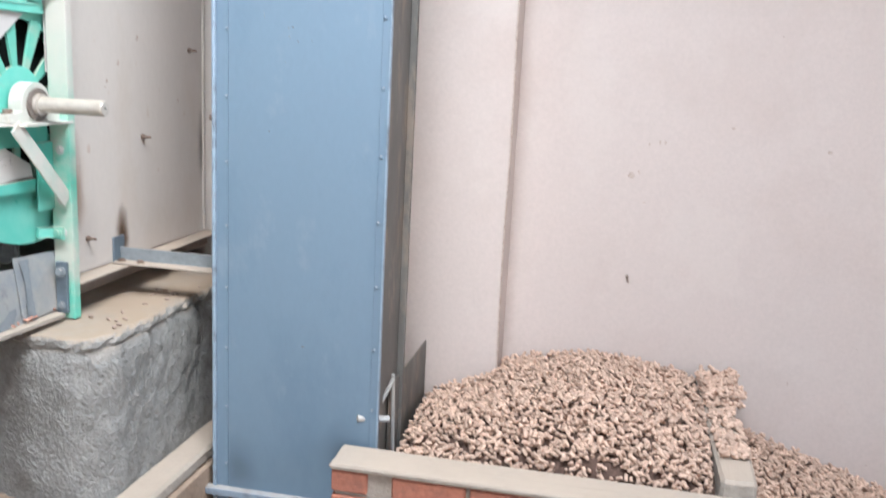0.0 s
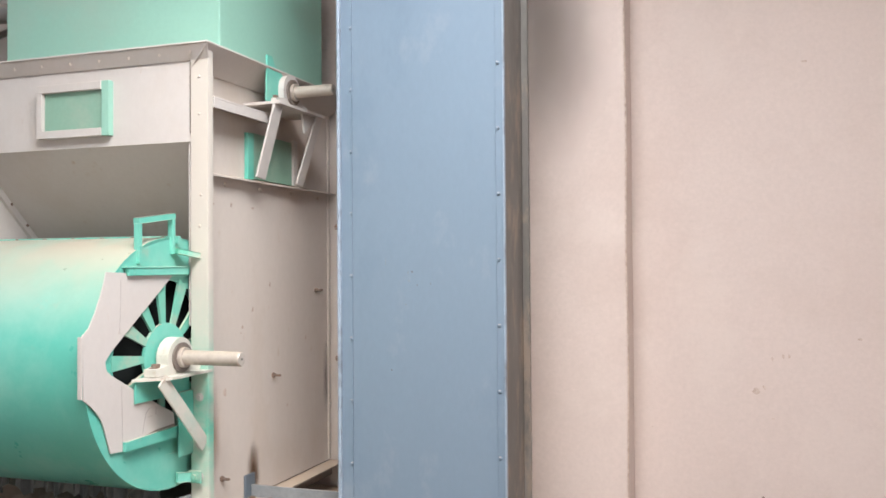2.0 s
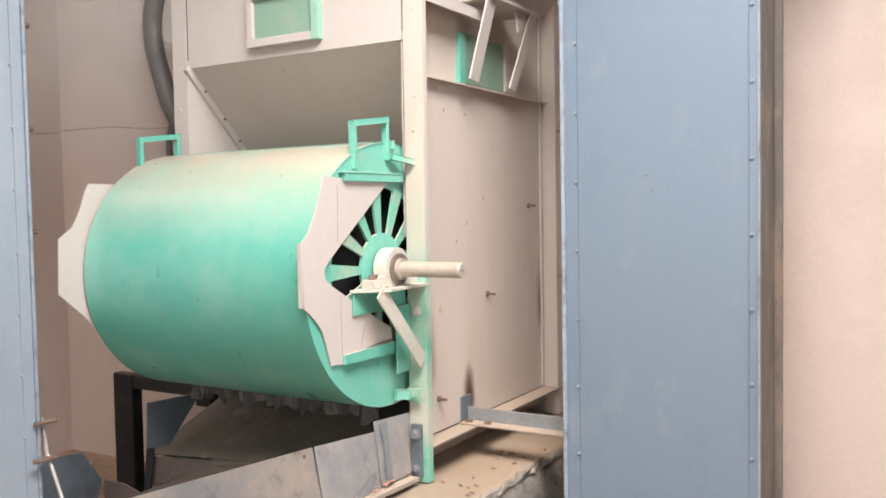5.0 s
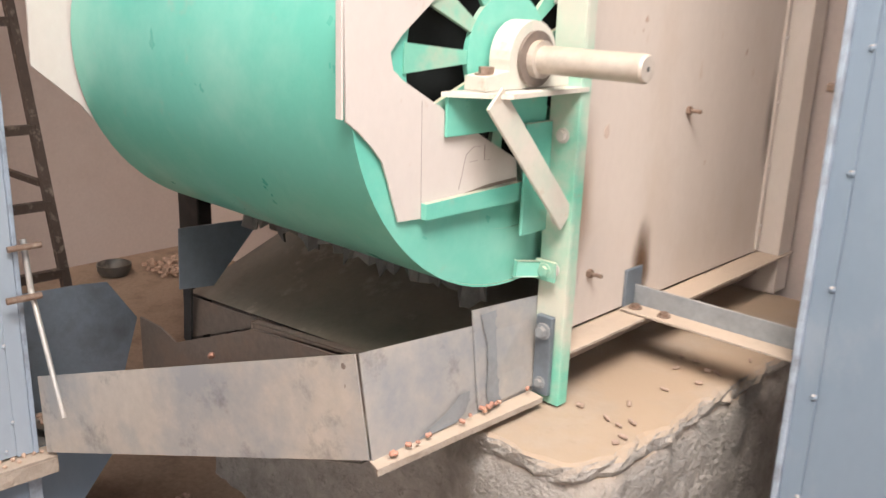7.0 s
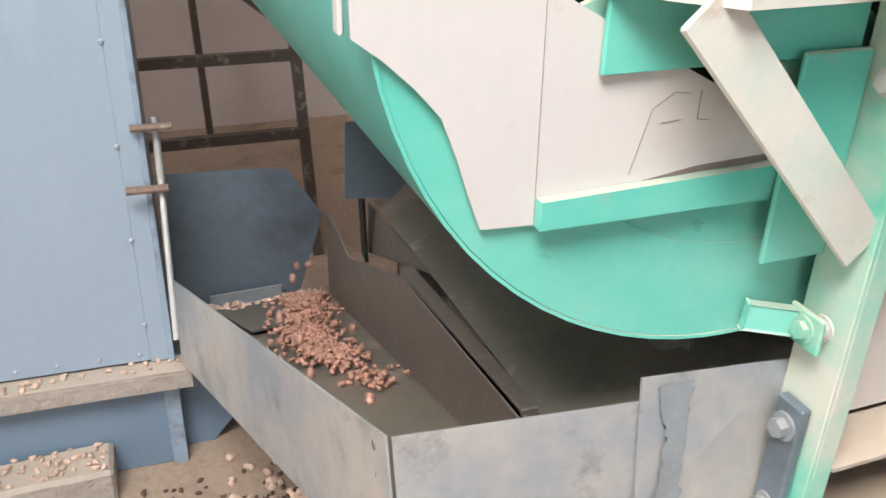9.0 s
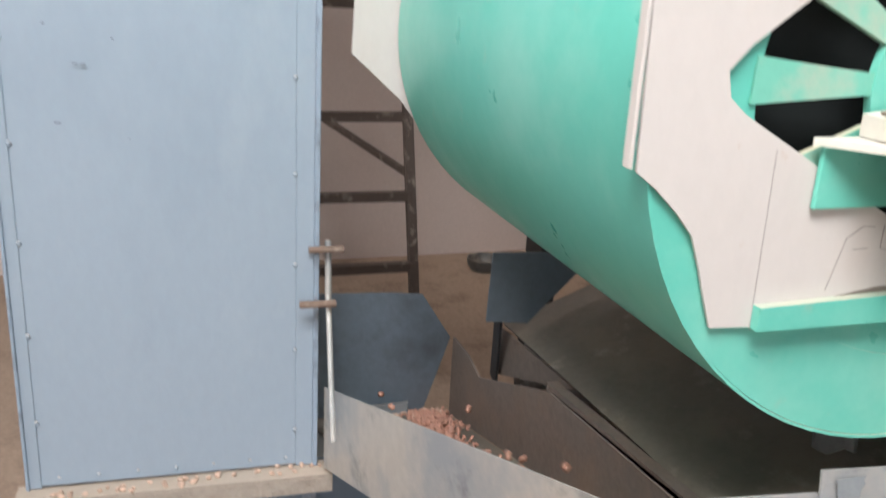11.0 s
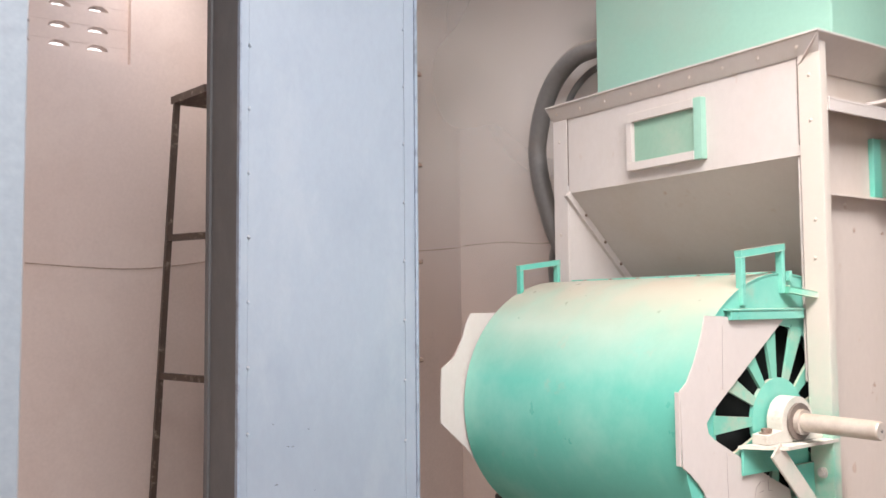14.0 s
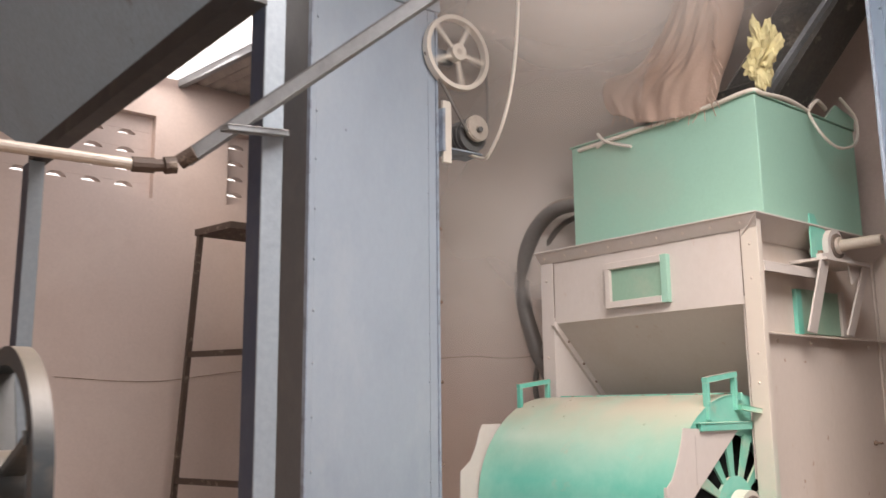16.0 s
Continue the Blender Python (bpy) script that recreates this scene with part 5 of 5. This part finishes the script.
rr = rod((-0.866, 2.79, 0.345), (-0.99, 2.64, 0.04), 0.007, 10)
rr = rod((-0.868, 2.79, 0.36), (-0.86, 2.80, 0.0), 0.006, 10, bm=rr)
single("adjusting_rod", rod((-0.95, 2.66, 0.245), (-0.86, 2.72, 0.23), 0.012, 8, bm=rr), STEEL, "bare steel adjusting rod at the elevator foot", "rod", smooth=True)
single("mortar_lump", rough_up(box(-2.833, -2.735, 1.455, 1.69, 0.0, 0.084, 0.008), 3, 0.004, 14), MORTAR, "dusty brick-like block on the floor at the elevator foot", "block")

# ---- stand, hopper and drive at the camera's end ----
T = thing("hopper_stand", (-1.7, 0.4, 0), "blue steel stand that carries an overhead hopper", "stand")
# Pale faces and navy sides put the posts' light and shade into colour.
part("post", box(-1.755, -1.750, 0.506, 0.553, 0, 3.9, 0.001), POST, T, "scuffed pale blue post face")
part("post_side", box(-1.82, -1.756, 0.508, 0.551, 0, 3.9, 0.003), POST_SHADED, T, "blue post side, coloured dark as in shade")
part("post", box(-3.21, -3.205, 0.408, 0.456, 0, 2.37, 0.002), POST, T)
part("post_side", box(-3.30, -3.211, 0.41, 0.454, 0, 2.37, 0.002), POST_SHADED, T)
part("clamp", bar((-1.690, 0.395, 2.083), (-1.744, 0.552, 2.115), 0.022, 0.010), GREY, T, "steel clamp on the post")
part("hopper_panel", sheet([(-3.27, 0.43, 2.42), (-1.68, 0.43, 2.40), (-1.68, -0.12, 3.35), (-4.85, -0.12, 3.35)], 0.006), HOPPER, T, "sloping blue hopper panel, smudged")
part("hopper_edge", bar((-3.27, 0.445, 2.40), (-1.68, 0.445, 2.38), 0.05, 0.05), BLACK, T, "dark angle edge of the hopper")
R = thing("drive_bar", (-1.75, 0.3, 1.95), "steel drive bar with a jointed end, clamped to the post", "drive shaft")
part("rod", rod((-1.99, -0.20, 2.055), (-1.86, 0.28, 2.03), 0.012, 14), SHAFT, R)
jt = rod((-1.86, 0.28, 2.03), (-1.852, 0.322, 2.032), 0.016, 12)
jt = rod((-1.852, 0.322, 2.032), (-1.846, 0.352, 2.036), 0.013, 12, bm=jt)
jt = rod((-1.846, 0.340, 2.034), (-1.842, 0.362, 2.038), 0.018, 12, bm=jt)
part("joint", rod((-1.842, 0.370, 2.045), (-1.818, 0.392, 2.063), 0.016, 12, bm=jt), LADDER, R, "greasy rusty joint")
part("bar", bar((-1.834, 0.382, 2.053), (-0.765, 1.256, 2.863), 0.010, 0.030), GREY, R, "flat grey steel bar")
V = thing("belt_pulley_stand", (-1.42, -0.2, 0.0), "grey steel belt pulley with a shaft stub on its stand", "pulley")


def wheel_parts(x, y, z):
    part("rim", ring((x, z), "y", 0.15, 0.175, y - 0.012, y + 0.012, 48), WHEEL, V, smooth=True)
    part("hub", ring((x, z), "y", 0.015, 0.04, y - 0.03, y + 0.03, 24), WHEEL, V, smooth=True)
    for k in range(4):
        a = math.pi * k / 2 + 0.4
        part("spoke", bar((x + 0.035 * math.cos(a), y, z + 0.035 * math.sin(a)), (x + 0.152 * math.cos(a), y, z + 0.152 * math.sin(a)), 0.014, 0.03, (0, 1, 0)), WHEEL, V)
    part("shaft_stub", rod((x, y - 0.4, z), (x, y + 0.055, z), 0.016, 16), SHAFT, V, smooth=True)
    part("stand_leg", box(x - 0.025, x + 0.025, y - 0.42, y - 0.37, 0, z + 0.03, 0.003), POST, V)


wheel_parts(-1.448, -0.003, 1.463)

# ---- dust in the air ----
def dust_material():
    mat = bpy.data.materials.new("airborne_dust")
    mat.use_nodes = True
    n, l = mat.node_tree.nodes, mat.node_tree.links
    bsdf = n["Principled BSDF"]
    bsdf.inputs["Base Color"].default_value = (0.84, 0.79, 0.75, 1)
    bsdf.inputs["Roughness"].default_value = 1
    bsdf.inputs["Specular IOR Level"].default_value = 0
    co = n.new("ShaderNodeTexCoord")
    grad = n.new("ShaderNodeVectorMath")
    grad.operation = "MULTIPLY"
    grad.inputs[1].default_value = (1, 0, 1)
    l.new(co.outputs["Object"], grad.inputs[0])
    size = n.new("ShaderNodeVectorMath")
    size.operation = "LENGTH"
    l.new(grad.outputs[0], size.inputs[0])
    fall = n.new("ShaderNodeMapRange")
    fall.interpolation_type = "SMOOTHSTEP"
    for i, v in ((1, 0.0), (2, 0.97), (3, 1.0), (4, 0.0)):
        fall.inputs[i].default_value = v
    l.new(size.outputs["Value"], fall.inputs[0])
    tx = n.new("ShaderNodeTexNoise")
    tx.inputs["Scale"].default_value, tx.inputs["Detail"].default_value = 1.1, 2
    l.new(co.outputs["Object"], tx.inputs["Vector"])
    patch = n.new("ShaderNodeMapRange")
    for i, v in ((1, 0.3), (2, 0.7), (3, 0.36), (4, 0.58)):
        patch.inputs[i].default_value = v
    l.new(tx.outputs["Fac"], patch.inputs[0])
    m = n.new("ShaderNodeMath")
    m.operation = "MULTIPLY"
    l.new(fall.outputs[0], m.inputs[0])
    l.new(patch.outputs[0], m.inputs[1])
    l.new(m.outputs[0], bsdf.inputs["Alpha"])
    return mat


DUST = dust_material()
DUSTS = []


def dust_cloud(at, rx, ry, rz, yaw):
    """A lens of drifting dust; it thins out to nothing at its edge."""
    bm = bmesh.new()
    bmesh.ops.create_uvsphere(bm, u_segments=40, v_segments=24, radius=1)
    for f in bm.faces:
        f.smooth = True
    me = bpy.data.meshes.new("dust_cloud")
    bm.to_mesh(me)
    bm.free()
    me.materials.append(DUST)
    ob = new("dust_cloud", me)
    ob.scale = (rx, ry, rz)
    DUSTS.append((ob, at, yaw))
    return tagged(ob, "thin pale dust drifting in the air above the sheller", "dust", "dust clouds", "stuff")


dust_cloud((-2.55, 2.40, 3.25), 1.15, 0.10, 0.78, 42)
dust_cloud((-2.30, 2.15, 3.38), 1.05, 0.05, 0.62, 42)
dust_cloud((-3.1, 2.75, 2.6), 1.35, 0.10, 1.5, 42)

# ---- cracks in the plaster ----
ck = tube([(WEST + 0.002, 1.0, 1.72), (WEST + 0.002, 1.5, 1.70), (WEST + 0.002, 2.0, 1.76), (WEST + 0.002, 2.6, 1.80), (WEST + 0.002, 3.1, 1.83), (WEST + 0.001, 3.44, 1.86)], 0.0022, 5)
single("plaster_crack", ck, SOOT, "fine dark crack line along the plastered wall", "crack", "structure", base=(WEST, 2.2, 1.7))
ck = tube([(x, back_y(x) - 0.002, 1.86 + 0.02 * math.sin(x * 5)) for x in (-4.9, -4.5, -4.2, -3.9, -3.5)], 0.0025, 5)
single("plaster_crack", ck, SOOT, "fine dark crack line along the plastered wall", "crack", "structure", base=(-4.2, 3.48, 1.85))
nl = rod((-0.118, back_y(-0.118), 0.585), (-0.118, back_y(-0.118) - 0.02, 0.585), 0.006, 8)
single("wall_nail", nl, RUST, "short nail in the plastered wall", "nail")


# mud splashes on the plaster, scuffs on the elevators
def blot(cx, cz, w, h, place):
    pts = []
    for k in range(9):
        a = 2 * math.pi * k / 9
        f = random.uniform(0.6, 1.2)
        pts.append((cx + w * f * math.cos(a) * 0.5, cz + h * f * math.sin(a) * 0.5))
    return [place(*p) for p in pts]


def blots(name, rows, place, way, mat, label, category):
    bm = bmesh.new()
    for row in rows:
        lo = [bm.verts.new(p) for p in blot(*row, place)]
        hi = [bm.verts.new(v.co + Vector(way)) for v in lo]
        bm.faces.new(hi)
        for k in range(9):
            bm.faces.new((lo[k], lo[(k + 1) % 9], hi[(k + 1) % 9], hi[k]))
    bmesh.ops.recalc_face_normals(bm, faces=bm.faces[:])
    return single(name, bm, mat, label, category, "stuff")


MUD = material("dried_mud", (0.40, 0.31, 0.26), 0.9, stain=(0.56, 0.46, 0.40), stain_amount=0.9, stain_scale=40, blotch=0.4)
SCUFF = material("paint_scuff", (0.11, 0.12, 0.135), 0.7, stain=(0.24, 0.28, 0.33), stain_amount=0.8, stain_scale=60, blotch=0.42)
blots("mud_splashes", [(-0.14, 1.00, 0.022, 0.016), (-0.11, 1.01, 0.012, 0.020), (-0.02, 1.13, 0.010, 0.016), (0.59, 1.13, 0.020, 0.014), (0.55, 0.20, 0.006, 0.022), (0.12, 0.18, 0.008, 0.012), (-0.08, 0.89, 0.012, 0.008), (-0.53, 0.84, 0.006, 0.005), (0.79, 0.37, 0.006, 0.006), (0.37, 0.23, 0.006, 0.012), (-0.14, 0.99, 0.030, 0.020), (-0.04, 1.13, 0.012, 0.020), (-0.08, 1.12, 0.010, 0.020), (0.23, 1.20, 0.020, 0.010), (0.05, 2.26, 0.030, 0.010), (0.37, 1.55, 0.008, 0.008), (0.06, 0.21, 0.004, 0.010), (0.89, -0.11, 0.008, 0.004)], lambda x, z: (x, back_y(x) - 0.001, z), (0, -0.001, 0), MUD, "dried mud splashes on the plastered wall", "stain")
blots("paint_scuffs", [(-1.205, 1.465, 0.005, 0.012), (-1.202, 1.439, 0.006, 0.009), (-1.174, 1.426, 0.005, 0.006), (-1.129, 1.430, 0.004, 0.005), (-1.214, 1.363, 0.004, 0.004), (-1.265, 1.151, 0.006, 0.006), (-1.284, 1.501, 0.003, 0.030), (-1.192, 1.469, 0.010, 0.006), (-1.142, 0.464, 0.012, 0.008), (-1.406, 1.807, 0.020, 0.003)], lambda x, z: (x, 2.6638, z), (0, -0.0006, 0), SCUFF, "dark scuff marks on the blue elevator cover", "stain")
blots("paint_scuffs", [(1.406, 1.107, 0.012, 0.003), (1.371, 1.003, 0.012, 0.004), (1.470, 1.151, 0.006, 0.004), (1.607, 1.467, 0.004, 0.004), (1.752, 1.367, 0.002, 0.008), (1.627, 0.515, 0.010, 0.012), (1.419, 1.105, 0.010, 0.008), (1.489, 0.974, 0.004, 0.003), (1.360, 1.174, 0.006, 0.003), (1.409, 2.575, 0.007, 0.008)], lambda y, z: (-2.842, y, z), (0.0006, 0, 0), SCUFF, "dark scuff marks on the pale blue elevator cover", "stain")

blots("dent_marks", [(2.80, 1.335, 0.016, 0.022), (2.73, 1.275, 0.014, 0.018), (2.92, 1.42, 0.012, 0.02), (2.72, 1.255, 0.006, 0.008), (2.55, 1.70, 0.016, 0.012), (2.66, 1.705, 0.01, 0.016), (2.80, 1.70, 0.018, 0.01), (2.62, 1.06, 0.02, 0.03), (3.05, 0.95, 0.008, 0.012), (3.2, 1.2, 0.01, 0.016)], lambda y, z: (-1.861, y, z), (0.0008, 0, 0), MUD, "small rubbed marks on the cream side panel", "stain")
# bare weld strip and splashes on the chute's side
def streak(centres, place, way, mat, label):
    """A ragged upright strip of (place along, height, half width)."""
    bm = bmesh.new()
    rows = []
    for i in range(len(centres) - 1):
        (a0, z0, w0), (a1, z1, w1) = centres[i], centres[i + 1]
        for k in range(6):
            u = k / 6
            a, z, w = a0 + (a1 - a0) * u, z0 + (z1 - z0) * u, w0 + (w1 - w0) * u
            rows.append([bm.verts.new(Vector(place(a + s * w + random.uniform(-0.003, 0.003), z)) + Vector(way)) for s in (-1, 1)])
    for r0, r1 in zip(rows, rows[1:]):
        bm.faces.new((r0[0], r0[1], r1[1], r1[0]))
    bmesh.ops.recalc_face_normals(bm, faces=bm.faces[:])
    return single("chute_stain", bm, mat, label, "stain", "stuff")


streak([(2.285, 0.585, 0.018), (2.285, 0.64, 0.015), (2.290, 0.70, 0.012), (2.285, 0.735, 0.018), (2.285, 0.768, 0.022)], lambda y, z: (-1.841 - (z - 0.59) * 0.135, y, z), (0.0015, 0, 0), GREY, "dull grey weld strip on the chute's patch plate")
streak([(2.14, 0.585, 0.05), (2.17, 0.598, 0.045), (2.20, 0.615, 0.025), (2.215, 0.635, 0.012)], lambda y, z: (-1.845 - (z - 0.585) * 0.14, y, z), (0.0015, 0, 0), GREY, "dark grey splash low on the chute's side")
for k in range(5):
    part("spot_weld", rod((-1.905, 1.984 + 0.0012 * k, 0.735 - 0.034 * k), (-1.905, 1.978 + 0.0012 * k, 0.735 - 0.034 * k), 0.0055, 8), BROWNSTEEL, C)

# husks littering the floor under the chute
spots = [(rng.uniform(-2.75, -1.75), rng.uniform(1.55, 2.24), 0.003) for _ in range(900)]
scatter("husk_litter", spots, pod_template(0.014, 0.004, 5, 4), HUSK_GAP, "dark red-brown husks trodden into the floor", "husks", rng)

# soot that has drifted onto the pillar, fading at its edge
def film_material(name, colour, strength):
    mat = bpy.data.materials.new(name)
    mat.use_nodes = True
    n, l = mat.node_tree.nodes, mat.node_tree.links
    bsdf = n["Principled BSDF"]
    bsdf.inputs["Base Color"].default_value = (*colour, 1)
    bsdf.inputs["Roughness"].default_value = 1
    co = n.new("ShaderNodeTexCoord")
    size = n.new("ShaderNodeVectorMath")
    size.operation = "LENGTH"
    flat = n.new("ShaderNodeVectorMath")
    flat.operation = "MULTIPLY"
    flat.inputs[1].default_value = (1, 0, 1)
    l.new(co.outputs["Object"], flat.inputs[0])
    l.new(flat.outputs[0], size.inputs[0])
    tx = n.new("ShaderNodeTexNoise")
    tx.inputs["Scale"].default_value, tx.inputs["Detail"].default_value = 1.6, 5
    l.new(co.outputs["Object"], tx.inputs["Vector"])
    ad = n.new("ShaderNodeMath")
    ad.operation = "MULTIPLY_ADD"
    l.new(tx.outputs["Fac"], ad.inputs[0])
    ad.inputs[1].default_value = 0.7
    l.new(size.outputs["Value"], ad.inputs[2])
    fall = n.new("ShaderNodeMapRange")
    fall.interpolation_type = "SMOOTHSTEP"
    for i, v in ((1, 0.2), (2, 1.25), (3, strength), (4, 0.0)):
        fall.inputs[i].default_value = v
    l.new(ad.outputs[0], fall.inputs[0])
    l.new(fall.outputs[0], bsdf.inputs["Alpha"])
    return mat


SOOTFILM = film_material("soot_film", (0.10, 0.08, 0.075), 0.25)
BURNFILM = film_material("burnt_film", (0.15, 0.08, 0.04), 0.75)
GRIMEFILM = film_material("grime_film", (0.07, 0.07, 0.075), 0.13)


def smear(name, at, ra, rz, mat, label, turn):
    """A thin film of dirt on an upright face; turn is the face's heading."""
    bm = bmesh.new()
    bmesh.ops.create_cone(bm, cap_ends=True, segments=40, radius1=1, radius2=1, depth=1)
    bmesh.ops.rotate(bm, verts=bm.verts[:], matrix=Matrix.Rotation(radians(90), 3, "X"))
    me = bpy.data.meshes.new(name)
    bm.to_mesh(me)
    bm.free()
    me.materials.append(mat)
    ob = new(name, me)
    ob.location, ob.scale = at, (ra, 0.0008, rz)
    ob.rotation_euler = (0, 0, radians(turn))
    return tagged(ob, label, "stain", "", "stuff")


smear("soot_smudge", (-0.88, back_y(-0.88) - 0.2025, 2.45), 0.28, 0.75, SOOTFILM, "soft grey soot smudge on the plastered pillar", 1.95)
smear("scorch_mark", (-1.8595, 2.80, 0.755), 0.055, 0.125, BURNFILM, "brown burnt paint round a weld on the side panel", 90)
smear("scorch_mark", (-1.8595, 3.385, 1.02), 0.045, 0.20, SOOTFILM, "brown burnt streak beside the panel seam", 90)
smear("grime_patch", (-1.0, 2.6625, 0.10), 0.11, 0.16, GRIMEFILM, "dark grime low on the blue elevator cover", 0)
smear("grime_patch", (-1.36, 2.6625, 0.02), 0.10, 0.14, GRIMEFILM, "dark grime low on the blue elevator cover", 0)
smear("grime_patch", (-1.8595, 2.53, 0.95), 0.08, 0.25, film_material("dust_film", (0.36, 0.22, 0.13), 0.35), "brown dust smear on the cream side panel", 90)
# worn, dirty corner of the pillar
cr = tube([(PX + 0.001 + 0.002 * math.sin(7 * z), back_y(PX) - 0.2005, z) for z in [0.0 + 0.22 * i for i in range(16)]], 0.004, 6)
single("corner_wear", cr, MUD, "brown worn line along the pillar's corner", "stain", "structure", base=(PX, back_y(PX) - 0.2, 0))

# ---- what moves ----
FALL = []
for i in range(16):
    tv, tf = pod_template(0.018, 0.006, 7, 5)
    me = bpy.data.meshes.new("flying_kernel")
    me.from_pydata(tv.tolist(), [], tf)
    me.materials.append(KERNEL)
    for pl in me.polygons:
        pl.use_smooth = True
    FALL.append(tagged(new("flying_kernel", me), "red peanut kernel hopping down the chute", "peanut kernel", "flying kernels"))


def motions():
    """The head pulley turns; kernels hop down the chute again and again."""
    base = Matrix.Translation(PULLEY_AT)
    walk(PULLEY, [(k * 0.1, base @ pose(0, 0, 0, 85 * k, 0, 0)) for k in range(161)])
    for n, (ob, at, yaw) in enumerate(DUSTS):
        walk(ob, [(t, pose(at[0] + 0.05 * math.sin(0.7 * t + n), at[1], at[2] + 0.04 * math.sin(0.5 * t + 2 * n), 0, 6 * math.sin(0.4 * t + n), yaw)) for t in range(0, 17)])
    g = random.Random(21)
    for n, ob in enumerate(FALL):
        y0, v, hop = g.uniform(2.0, 2.15), g.uniform(0.55, 0.8), g.uniform(0.05, 0.12)
        start = g.uniform(-2.35, -2.15)
        rows, t0 = [], -g.uniform(0, 1.4)
        for k in range(161):
            t = k * 0.1
            s = ((t - t0) * v) % 0.9
            x = start - s
            z = 0.262 + (x + 3.005) * 0.2855 + hop * abs(math.sin(s * 9 + n))
            rows.append((t, pose(x, y0, z, 20 * n, 60 * math.sin(3 * t + n), 40 * math.sin(2 * t + n))))
        walk(ob, rows)


motions()
